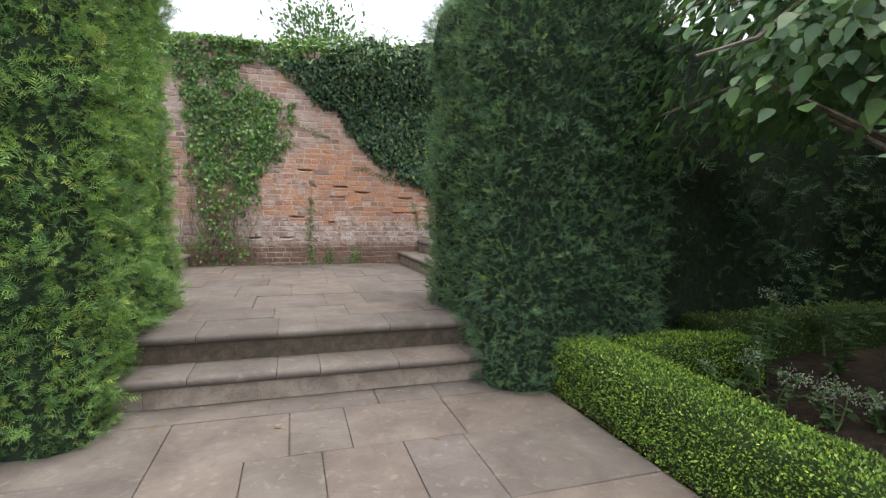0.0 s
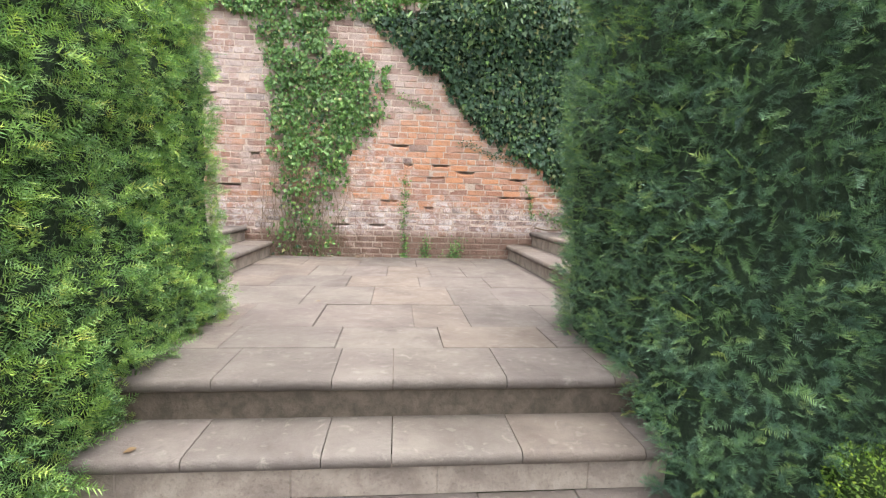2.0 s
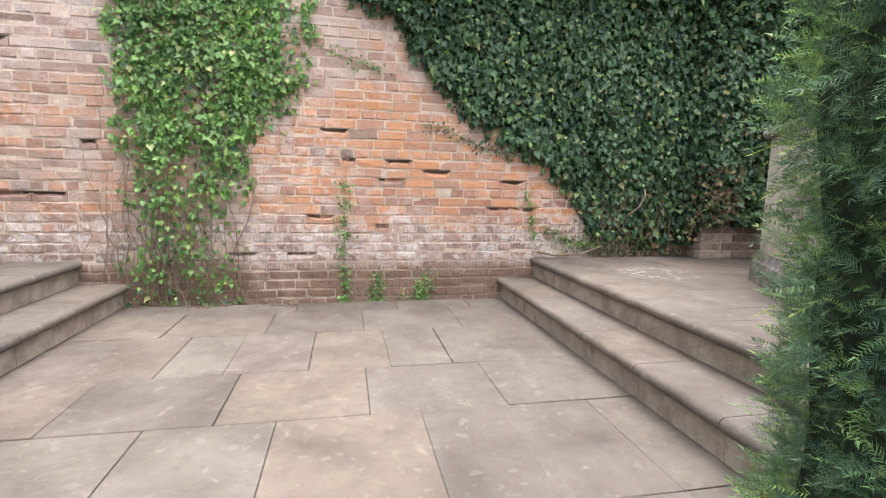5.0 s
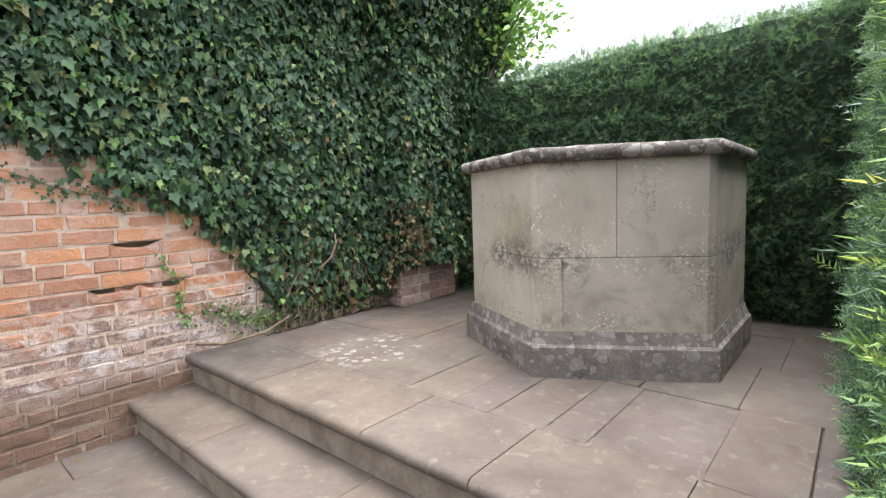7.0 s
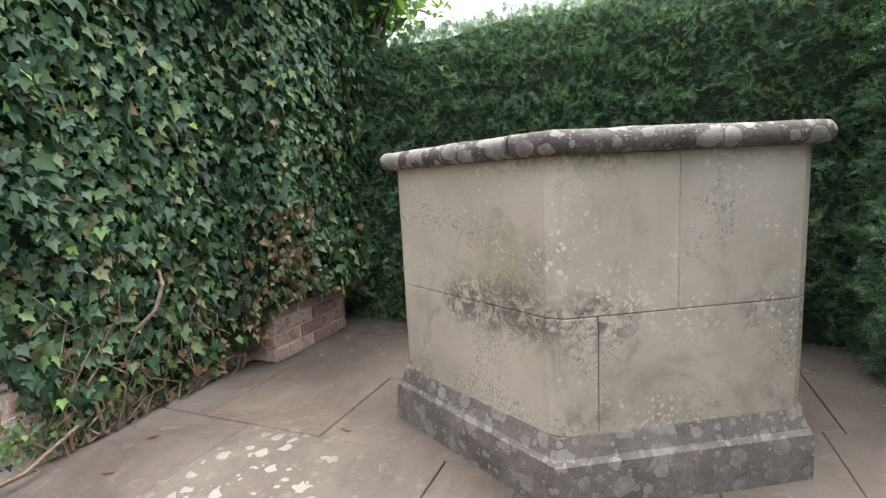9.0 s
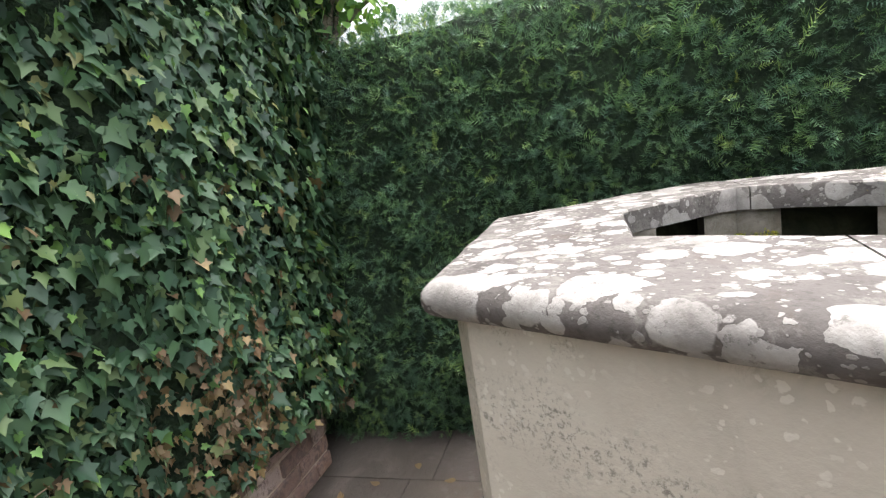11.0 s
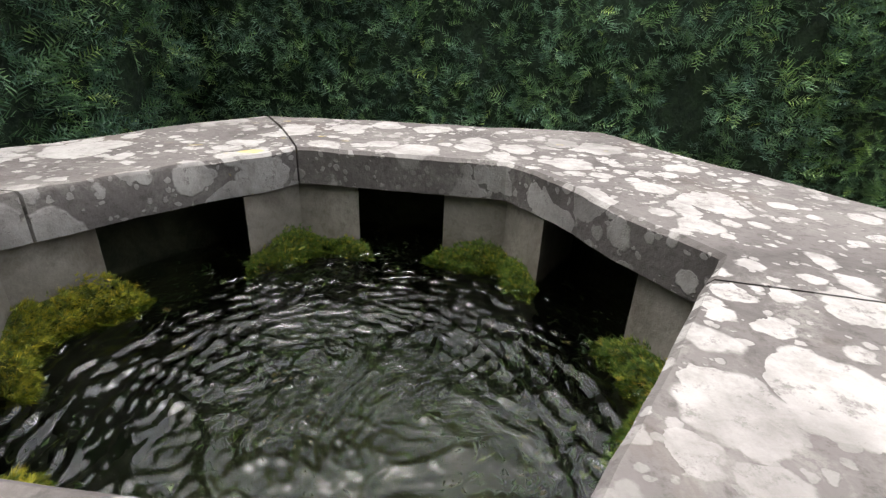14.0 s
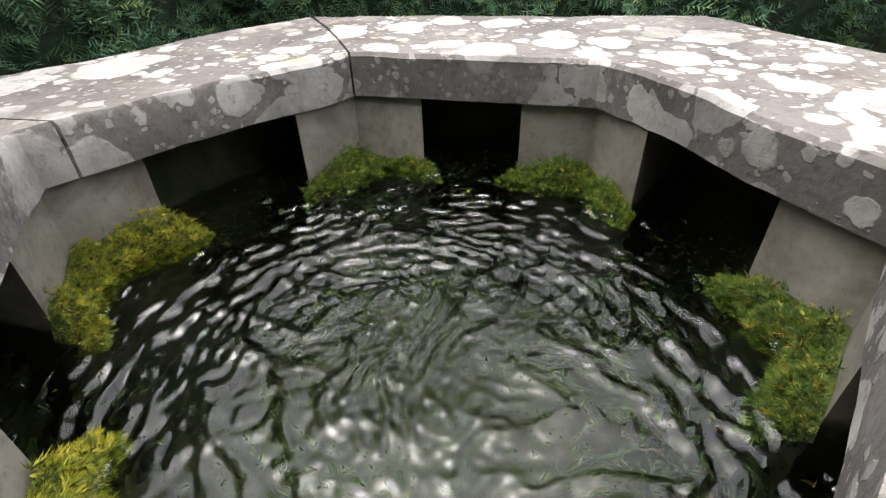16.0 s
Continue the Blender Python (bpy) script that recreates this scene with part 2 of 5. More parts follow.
def leaf_material(name, stops, rough=0.45, through_light=0.25, spec=0.4, vein=0.0, clump=9.0, fresh=(1.35, 1.4, 0.95)):
    n = Nodes(name)
    c = n.ramp(n.island(), stops)
    c = n.mix(n.band(n.noise(1.6, 3), 0.35, 0.7, 0, 0.4), c, n.mix(0.5, c, (0.03, 0.06, 0.035)))
    c = n.mix(n.band(n.noise(clump, 3, 0.6), 0.44, 0.62, 0, 0.7), c, n.mix(0.85, c, fresh, "MULTIPLY"))
    n.done(c, rough, n.noise(90, 2) if vein else None, 0.002, spec)
    tr = n.t.nodes.new("ShaderNodeBsdfTranslucent")
    n.put(tr.inputs["Color"], n.mix(0.5, c, (0.12, 0.22, 0.02)))
    ms = n.t.nodes.new("ShaderNodeMixShader")
    ms.inputs[0].default_value = through_light
    n.t.links.new(n.b.outputs[0], ms.inputs[1])
    n.t.links.new(tr.outputs[0], ms.inputs[2])
    n.t.links.new(ms.outputs[0], n.out.inputs["Surface"])
    return n.m


def plain(name, a, b, scale=8, rough=0.85, depth=0.004, fine=60):
    n = Nodes(name)
    c = n.mix(n.band(n.noise(scale, 6, 0.65, 0.4), 0.3, 0.7), a, b)
    c = n.mix(n.band(n.noise(fine, 4, 0.7), 0.5, 0.75, 0, 0.4), c, tuple(v * 0.5 for v in a))
    return n.done(c, rough, n.math("ADD", n.noise(scale * 3, 5, 0.7), n.noise(fine, 4)), depth, 0.25)


def pier_stone(name):
    n = Nodes(name)
    x, y, z = n.xyz()
    c = n.ramp(n.noise(7, 6, 0.65, 0.4), [(0.3, (0.11, 0.095, 0.078)), (0.5, (0.20, 0.182, 0.155)), (0.7, (0.29, 0.268, 0.235))])
    c = n.mix(n.band(n.noise(55, 5, 0.7), 0.5, 0.72, 0, 0.55), c, (0.10, 0.09, 0.07))
    c = n.mix(n.band(n.noise(9, 6, 0.75, 0.8), 0.48, 0.68, 0, 0.6), c, (0.115, 0.092, 0.07))
    # dark green to a ragged line over the water: underwater gloom in the colour
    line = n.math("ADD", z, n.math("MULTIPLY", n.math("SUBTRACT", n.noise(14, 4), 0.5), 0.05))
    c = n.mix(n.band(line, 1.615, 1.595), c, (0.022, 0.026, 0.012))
    return n.done(c, 0.7, n.math("ADD", n.noise(22, 6, 0.7), n.noise(110, 3)), 0.0015, 0.35)


def water_material(name):
    n = Nodes(name)
    n.b.inputs["Transmission Weight"].default_value = 1.0
    n.b.inputs["IOR"].default_value = 1.33
    n.done((0.66, 0.76, 0.58), 0.0, None, 0.0, 0.3)
    return n.m


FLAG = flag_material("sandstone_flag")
STEP = flag_material("step_stone", True, 0.5)
RISER = plain("riser_stone", (0.20, 0.165, 0.14), (0.36, 0.31, 0.26), 6, 0.85)
BED_MORTAR = plain("joint_dirt", (0.07, 0.058, 0.045), (0.13, 0.105, 0.082), 14, 0.95)
SOIL = plain("garden_soil", (0.035, 0.025, 0.018), (0.085, 0.06, 0.042), 10, 0.95, 0.02)
GRASS_GROUND = plain("turf", (0.04, 0.07, 0.02), (0.08, 0.12, 0.035), 5, 0.95, 0.02)
STONE = wall_stone("well_stone")
CAP = lichen_stone("lichened_cap_stone", 0.86, 0.68, 2.0)
PLINTH = lichen_stone("lichened_plinth_stone", 0.72, 1.1, 2.8)
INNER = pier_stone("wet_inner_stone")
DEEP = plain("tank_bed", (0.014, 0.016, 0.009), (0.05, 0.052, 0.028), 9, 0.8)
BRICK_EACH = brick_material("old_brick", True)
BRICK_REST = brick_material("old_brick_field", False)
MORTAR = mortar_material("lime_mortar")
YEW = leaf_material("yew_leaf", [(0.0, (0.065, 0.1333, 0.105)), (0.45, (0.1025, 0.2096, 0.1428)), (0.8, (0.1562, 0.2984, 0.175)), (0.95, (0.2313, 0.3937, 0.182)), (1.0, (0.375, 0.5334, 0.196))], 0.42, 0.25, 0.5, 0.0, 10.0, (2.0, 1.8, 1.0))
# lit copy of YEW: stronger light and pale young tips put into the colour
YEW_SUNNY = leaf_material("yew_leaf_lit", [(0.0, (0.0982, 0.2025, 0.087)), (0.35, (0.1676, 0.3374, 0.1137)), (0.7, (0.2543, 0.4601, 0.1392)), (0.92, (0.3699, 0.582, 0.1567)), (1.0, (0.516, 0.582, 0.1741))], 0.42, 0.3, 0.5, 0.0, 8.0, (1.75, 1.55, 0.95))
# core greens: the shade inside the foliage is put into these colours
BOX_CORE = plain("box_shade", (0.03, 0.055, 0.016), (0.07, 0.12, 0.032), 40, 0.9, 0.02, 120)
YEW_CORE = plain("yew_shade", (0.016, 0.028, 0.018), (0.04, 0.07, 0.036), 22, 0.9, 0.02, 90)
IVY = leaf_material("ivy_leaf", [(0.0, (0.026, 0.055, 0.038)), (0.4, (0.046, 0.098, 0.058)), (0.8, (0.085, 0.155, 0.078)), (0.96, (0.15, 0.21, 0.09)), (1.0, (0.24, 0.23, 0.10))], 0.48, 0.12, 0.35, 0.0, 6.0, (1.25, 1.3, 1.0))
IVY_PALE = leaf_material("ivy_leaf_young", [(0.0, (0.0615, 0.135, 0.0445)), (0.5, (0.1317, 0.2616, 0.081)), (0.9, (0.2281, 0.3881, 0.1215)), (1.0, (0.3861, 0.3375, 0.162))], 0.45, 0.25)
CLIMBER = leaf_material("climber_leaf", [(0.0, (0.05, 0.10, 0.055)), (0.5, (0.10, 0.19, 0.085)), (1.0, (0.22, 0.33, 0.13))], 0.42, 0.25, 0.45)
IVY_DRY = leaf_material("ivy_dead_leaf", [(0.0, (0.08, 0.05, 0.03)), (0.6, (0.17, 0.10, 0.055)), (1.0, (0.30, 0.22, 0.14))], 0.7, 0.15)
STEM = plain("ivy_stem", (0.13, 0.09, 0.06), (0.30, 0.23, 0.165), 30, 0.85)
BOX_LEAF = leaf_material("box_leaf", [(0.0, (0.071, 0.1376, 0.0273)), (0.5, (0.1656, 0.2948, 0.051)), (0.85, (0.3076, 0.4717, 0.0728)), (1.0, (0.5205, 0.6486, 0.091))], 0.35)
TREE_LEAF = leaf_material("broad_leaf", [(0.0, (0.0505, 0.1134, 0.0626)), (0.6, (0.0918, 0.189, 0.0887)), (1.0, (0.1561, 0.2741, 0.094))], 0.42, 0.3, 0.45)
BARK = plain("bark", (0.09, 0.075, 0.06), (0.22, 0.19, 0.155), 12, 0.9, 0.01)
MOSS = leaf_material("moss", [(0.0, (0.022, 0.054, 0.011)), (0.35, (0.066, 0.126, 0.0176)), (0.7, (0.143, 0.216, 0.0286)), (0.93, (0.297, 0.3, 0.0385)), (1.0, (0.418, 0.3, 0.0495))], 0.6, 0.25, 0.4, 0.0, 40.0, (1.6, 1.3, 1.0))
GOLD_MOSS = leaf_material("golden_moss", [(0.0, (0.06, 0.0975, 0.0144)), (0.35, (0.192, 0.225, 0.024)), (0.7, (0.408, 0.405, 0.0336)), (1.0, (0.6, 0.465, 0.048))], 0.6, 0.25, 0.4, 0.0, 40.0, (1.3, 1.2, 1.0))
MOSS_BED = plain("moss_bed", (0.035, 0.06, 0.012), (0.11, 0.13, 0.02), 40, 0.9, 0.01, 150)
WEED = leaf_material("water_weed", [(0.0, (0.018, 0.0413, 0.012)), (0.6, (0.054, 0.0935, 0.021)), (0.93, (0.12, 0.143, 0.036)), (1.0, (0.216, 0.121, 0.06))], 0.5, 0.2)
HERB = leaf_material("herb_leaf", [(0.0, (0.04, 0.08, 0.028)), (0.6, (0.08, 0.152, 0.056)), (1.0, (0.16, 0.24, 0.112))], 0.5)
PALE_FLOWER = leaf_material("pale_flower", [(0.0, (0.196, 0.252, 0.189)), (1.0, (0.35, 0.385, 0.315))], 0.6)
WATER = water_material("spring_water")

# ---- building helpers ----
rng = np.random.default_rng(7)


def part(name, bm, material, parent=None, label="", smooth=False):
    me = bpy.data.meshes.new(name)
    bm.to_mesh(me)
    bm.free()
    me.materials.append(material)
    if smooth:
        me.shade_smooth()
    ob = new(name, me)
    ob.parent = parent
    if label:
        tagged(ob, label)
    return ob


def mesh_part(name, verts, faces, material, parent=None, label="", smooth=False):
    me = bpy.data.meshes.new(name)
    me.from_pydata(verts, [], faces)
    me.update()
    me.materials.append(material)
    if smooth:
        me.shade_smooth()
    ob = new(name, me)
    ob.parent = parent
    if label:
        tagged(ob, label)
    return ob


def thing(name, label, category, at=(0, 0, 0), group="", kind=""):
    ob = new(name)
    ob.location = at
    ob.empty_display_size = 0.1
    return tagged(ob, label, category, group, kind)


def box(bm, x0, x1, y0, y1, z0, z1, bevel=0.0, segments=1):
    r = bmesh.ops.create_cube(bm, size=1.0)
    vs = r["verts"]
    for v in vs:
        v.co = Vector(((x0 + x1) / 2 + v.co.x * (x1 - x0), (y0 + y1) / 2 + v.co.y * (y1 - y0), (z0 + z1) / 2 + v.co.z * (z1 - z0)))
    if bevel:
        es = list({e for v in vs for e in v.link_edges})
        bmesh.ops.bevel(bm, geom=es, offset=bevel, segments=segments, affect="EDGES", profile=0.6)
    return vs


def prism(bm, points, z0, z1, bevel=0.0, segments=1):
    """An upright prism over a closed outline."""
    lo = [bm.verts.new((x, y, z0)) for x, y in points]
    hi = [bm.verts.new((x, y, z1)) for x, y in points]
    n = len(points)
    bm.faces.new(lo[::-1])
    top = bm.faces.new(hi)
    for i in range(n):
        bm.faces.new((lo[i], lo[(i + 1) % n], hi[(i + 1) % n], hi[i]))
    if bevel:
        bmesh.ops.bevel(bm, geom=list(top.edges), offset=bevel, segments=segments, affect="EDGES", profile=0.6)
    return bm


def scatter_mesh(name, templates, place, turn, size, material, parent=None, label="", kind="", category=""):
    """One mesh of many leaves: templates [(verts, faces)], place (n,3), turn (n,3,3), size (n,)."""
    n = len(place)
    pick = rng.integers(0, len(templates), n)
    all_v, loops, starts, totals = [], [], [], []
    base = 0
    loop_base = 0
    for k, (tv, tf) in enumerate(templates):
        ids = np.nonzero(pick == k)[0]
        if not len(ids):
            continue
        tv = np.asarray(tv, float)
        v = np.einsum("nij,kj->nki", turn[ids], tv) * size[ids][:, None, None] + place[ids][:, None, :]
        all_v.append(v.reshape(-1, 3))
        flat = np.concatenate([np.asarray(f) for f in tf])
        cnt = np.array([len(f) for f in tf])
        off = base + np.arange(len(ids))[:, None] * len(tv)
        loops.append((flat[None, :] + off).ravel())
        st = np.concatenate([[0], np.cumsum(cnt)[:-1]])
        starts.append((st[None, :] + loop_base + np.arange(len(ids))[:, None] * len(flat)).ravel())
        totals.append(np.tile(cnt, len(ids)))
        base += len(ids) * len(tv)
        loop_base += len(ids) * len(flat)
    v = np.concatenate(all_v)
    lp, st = np.concatenate(loops), np.concatenate(starts)
    me = bpy.data.meshes.new(name)
    me.vertices.add(len(v))
    me.vertices.foreach_set("co", v.astype(np.float32).ravel())
    me.loops.add(len(lp))
    me.loops.foreach_set("vertex_index", lp.astype(np.int32))
    me.polygons.add(len(st))
    me.polygons.foreach_set("loop_start", st.astype(np.int32))
    me.update(calc_edges=True)
    me.validate()
    me.materials.append(material)
    ob = new(name, me)
    ob.parent = parent
    return tagged(ob, label, category, "", kind)


def basis(along, face):
    """Turns whose y axis runs along and whose z axis faces as near as may be to face."""
    y = along / np.linalg.norm(along, axis=1, keepdims=True)
    x = np.cross(y, face)
    x /= np.linalg.norm(x, axis=1, keepdims=True) + 1e-9
    z = np.cross(x, y)
    return np.stack([x, y, z], axis=2)


def unit(v):
    return v / (np.linalg.norm(v, axis=1, keepdims=True) + 1e-9)


def shoot(seed, needles=10, length=0.42, flat=0.5):
    """A yew shoot, 1 long: needles in two loose ranks along a bent stem, all of one piece."""
    r = np.random.default_rng(seed)
    n = needles
    bend = r.uniform(-0.15, 0.15)
    vs = [(bend * (i / n) ** 2, 0.82 * i / n, -0.14 * (i / n) ** 2) for i in range(n + 1)]
    fs = []
    for i in range(n):
        x, y, z = vs[i]
        sg = 1 if i % 2 == 0 else -1
        a = r.uniform(-0.5, 0.9) * flat
        ln = length * r.uniform(0.75, 1.15) * (1 - 0.35 * (i / n) ** 2)
        vs.append((x + sg * ln * 0.8 * math.cos(a), y + ln * r.uniform(0.45, 0.85), z + ln * math.sin(a)))
        fs.append((i, i + 1, len(vs) - 1))
    vs.append((vs[n][0], 1.05, vs[n][2] - 0.02))
    vs.append((vs[n][0] + 0.05, 0.84, vs[n][2] + 0.02))
    fs.append((n, len(vs) - 1, len(vs) - 2))
    return vs, fs


SHOOTS = [shoot(s) for s in range(1, 6)]
FINE_SHOOTS = [shoot(s, 18, 0.36) for s in range(21, 25)]
LONG_SHOOTS = [shoot(s, 18, 0.22, 0.35) for s in range(11, 15)]


def lobed(points, cup=0.12):
    """A leaf out of its half outline, folded along the midrib."""
    mid = [(0.0, points[0][1], 0.0), (0.0, 0.33, -0.02), (0.0, 0.66, -0.03), (0.0, points[-1][1], -0.06)]
    vs = list(mid)
    fs = []
    for sg in (1, -1):
        o = len(vs)
        inner = points[1:-1]
        for x, y in inner:
            vs.append((sg * x, y, cup * x - 0.10 * y * y))
        ring = [0] + [o + i for i in range(len(inner))] + [3]
        poly = ring + [2, 1]
        fs.append(tuple(poly) if sg > 0 else tuple(poly[::-1]))
    return vs, fs


IVY_LEAVES = [lobed([(0, 0.06), (0.16, -0.06), (0.40, -0.02), (0.32, 0.17), (0.49, 0.42), (0.27, 0.46), (0.13, 0.72), (0, 1.0)], 0.25),
              lobed([(0, 0.04), (0.22, -0.07), (0.38, 0.06), (0.30, 0.26), (0.44, 0.50), (0.20, 0.56), (0.09, 0.78), (0, 0.98)], 0.4),
              lobed([(0, 0.06), (0.14, -0.08), (0.34, -0.08), (0.29, 0.13), (0.46, 0.32), (0.25, 0.40), (0.11, 0.70), (0, 1.08)], -0.15)]
NARROW_LEAVES = [lobed([(0, 0.0), (0.10, 0.12), (0.14, 0.36), (0.10, 0.66), (0.04, 0.88), (0, 1.0)], 0.3)]
OVAL_LEAVES = [lobed([(0, 0.0), (0.20, 0.08), (0.31, 0.30), (0.25, 0.58), (0.10, 0.84), (0, 1.0)], 0.25),
               lobed([(0, 0.0), (0.2, 0.1), (0.31, 0.3), (0.24, 0.6), (0.08, 0.86), (0, 1.02)], 0.12)]
BOX_LEAVES = [([(0, 0, 0), (0.27, 0.5, 0.06), (0, 1, -0.05), (-0.27, 0.5, 0.06)], [(0, 1, 2), (0, 2, 3)])]


def rounded_shell(x0, x1, y0, y1, z0, z1, radius, cell, rough, sides="nsewt", lean=0.0):
    """Grids over the sides of a box with rounded edges and an uneven clipped face: vertices, quads."""
    verts, faces = [], []
    dims = {"n": (0, 2, 1, y1), "s": (0, 2, 1, y0), "e": (1, 2, 0, x1), "w": (1, 2, 0, x0), "t": (0, 1, 2, z1)}
    lo, hi = (x0, y0, z0), (x1, y1, z1)
    for s in sides:
        a, b, c, v = dims[s]
        na, nb = max(2, int((hi[a] - lo[a]) / cell)), max(2, int((hi[b] - lo[b]) / cell))
        o = len(verts)
        for i in range(na + 1):
            for j in range(nb + 1):
                p = [0, 0, 0]
                p[a] = lo[a] + (hi[a] - lo[a]) * i / na
                p[b] = lo[b] + (hi[b] - lo[b]) * j / nb
                p[c] = v
                q = [min(max(p[k], lo[k] + radius), hi[k] - radius) for k in range(3)]
                if p[2] < z0 + radius:
                    q[2] = p[2]
                d = Vector((p[0] - q[0], p[1] - q[1], p[2] - q[2]))
                if d.length > 1e-6:
                    d = d.normalized() * radius
                w = Vector(q) + d
                n = d.normalized() if d.length > 1e-6 else Vector((0, 0, 1))
                h = rough * (noise.noise(w * 1.3) * 1.2 + noise.noise(w * 4.1) * 0.6)
                w += n * h
                verts.append(w)
        for i in range(na):
            for j in range(nb):
                k = o + i * (nb + 1) + j
                f = (k, k + nb + 1, k + nb + 2, k + 1)
                faces.append(f if s in "set" else f[::-1])
    return verts, faces


def sample(verts, faces, count, keep=None):
    """Places and outward normals spread evenly over quads."""
    v = np.array([tuple(p) for p in verts])
    f = np.array(faces)
    a, b, c, d = (v[f[:, i]] for i in range(4))
    n = np.cross(b - a, d - a)
    area = np.linalg.norm(n, axis=1)
    mid = (a + b + c + d) / 4
    n = unit(n)
    out = mid - v.mean(axis=0)
    n = np.where((n * out).sum(1, keepdims=True) < 0, -n, n)
    w = area.copy()
    if keep is not None:
        w *= np.array([keep(m, k) for m, k in zip(mid, n)])
    pick = rng.choice(len(f), count, p=w / w.sum())
    s, t = rng.random((2, count, 1))
    p = (a[pick] * (1 - s) + b[pick] * s) * (1 - t) + (d[pick] * (1 - s) + c[pick] * s) * t
    return p, n[pick]


def hedge(name, label, dims, density, material, sides, leaf_sides, radius=0.16, size=(0.05, 0.10), rough=0.05, group="", upright=0.25, shoots=None):
    """A clipped yew hedge: a core coloured dark for the shade inside, and a skin of shoots."""
    x0, x1, y0, y1, z0, z1 = dims
    h = thing(name, label, "hedge", ((x0 + x1) / 2, (y0 + y1) / 2, z0), group)
    off = Vector(h.location)
    v, f = rounded_shell(*dims, radius, 0.14, rough, sides)
    mesh_part("core", [p - off for p in v], f, YEW_CORE, h, "dark shell for the shade inside", True)
    v2, f2 = rounded_shell(*dims, radius, 0.14, rough, leaf_sides)
    v2 = [p - off for p in v2]
    area = 0.14 * 0.14 * sum(1 for q in f2 if density < 1000 or -2.1 < v2[q[0]].x + off.x < 5.6)
    n = int(area * density)
    p, nn = sample(v2, f2, n, lambda m, k: float(m[0] + off.x > -2.1 and m[0] + off.x < 5.6) * (0.7 if k[2] > 0.8 else 1.0) if density > 1000 else 1.0)
    world_p = p + np.array(off)
    clump = np.array([noise.noise(q * 6.0) + 0.7 * noise.noise(q * 13.0) for q in map(Vector, world_p * np.array([1, 1, 1.9]))])
    p = p + nn * (0.022 + 0.085 * clump + rng.normal(0, 0.012, n))[:, None]
    along = unit(nn * rng.uniform(0.5, 1.1, (n, 1)) + rng.normal(0, 0.5, (n, 3)) + np.array([0, 0, upright]))
    face = unit(nn * 0.75 + rng.normal(0, 0.35, (n, 3)) + np.array([0, 0, 0.75]))
    s = rng.uniform(*size, n) * rng.choice([0.8, 1.0, 1.3], n, p=[0.35, 0.5, 0.15])
    scatter_mesh("foliage", shoots or SHOOTS, p, basis(along, face), s, material, h, "", "stuff")
    return h

# ---- ground and paving ----
WALL_Y = 7.893
STEP_1, STEP_2 = 3.36, 3.66
TERRACE, MID, TOP = 0.36, 0.54, 0.72
EAST_1, EAST_2 = 2.09, 2.40
WEST_1, WEST_2 = -0.89, -1.20

bm = bmesh.new()
bmesh.ops.create_grid(bm, x_segments=2, y_segments=2, size=1500)
bmesh.ops.translate(bm, verts=bm.verts, vec=(0, 0, -0.06))
ground = part("ground", bm, GRASS_GROUND)
tagged(ground, "dull green turf reaching away under the garden", "ground", "", "structure")


def wobbly(v, amount=0.002):
    return v + rng.uniform(-amount, amount)


def flag(parent, x0, x1, y0, y1, z, thick, material=None, nose=""):
    """One paving slab with worn edges, a little out of level."""
    gap, gap_y = 0.0016, 0.0016
    bm = bmesh.new()
    lift = rng.uniform(-0.002, 0.003)
    box(bm, wobbly(x0 + gap), wobbly(x1 - gap), wobbly(y0 + gap_y), wobbly(y1 - gap_y), z - thick, z + lift, 0.0028, 1)
    for v in bm.verts:
        if v.co.z > z - 0.01:
            v.co.z += rng.uniform(-0.0015, 0.0015)
    ob = part("flagstone", bm, material or FLAG, parent)
    return ob


def rows_of_flags(parent, rows, x0, x1, z, thick=0.06):
    for ya, yb, joints in rows:
        xs = [x0] + [j for j in joints if x0 < j < x1] + [x1]
        for a, b in zip(xs, xs[1:]):
            flag(parent, a, b, ya, yb, z, thick)


def bed_sheet(name, x0, x1, y0, y1, z0, z1, material, label, category):
    bm = bmesh.new()
    box(bm, x0, x1, y0, y1, z0, z1)
    ob = part(name, bm, material)
    return tagged(ob, label, category, "", "structure")


path_bed = bed_sheet("pavement_path", -1.6, 2.10, -4.5, STEP_1 + 0.05, -0.2, -0.012, BED_MORTAR, "worn sandstone flag path leading to the steps", "pavement")
LOW_ROWS = [(-4.4, -3.6, (-0.84, -0.04, 0.66, 1.46)), (-3.6, -2.9, (-0.44, 0.36, 1.06, 1.66)), (-2.9, -2.1, (-0.74, 0.06, 0.96, 1.56)), (-2.1, -1.4, (-0.34, 0.56, 1.26)), (-1.4, -0.6, (-0.84, 0.16, 0.86, 1.56)), (-0.6, 0.1, (-0.54, 0.36, 1.06)), (0.1, 0.83, (-0.84, -0.04, 0.66, 1.46)), (0.83, 1.43, (-0.44, 0.41, 0.96, 1.51)), (1.43, 2.03, (-0.64, 0.06, 0.66, 1.33)), (2.03, 2.63, (-0.79, -0.14, 0.26, 0.61, 1.01, 1.33)), (2.63, 3.15, (-0.84, -0.14, 0.46, 0.76, 1.36)), (3.15, 3.40, (-0.45, 0.34, 0.98, 1.37))]
rows_of_flags(path_bed, LOW_ROWS, -1.5, 2.08, 0.0)

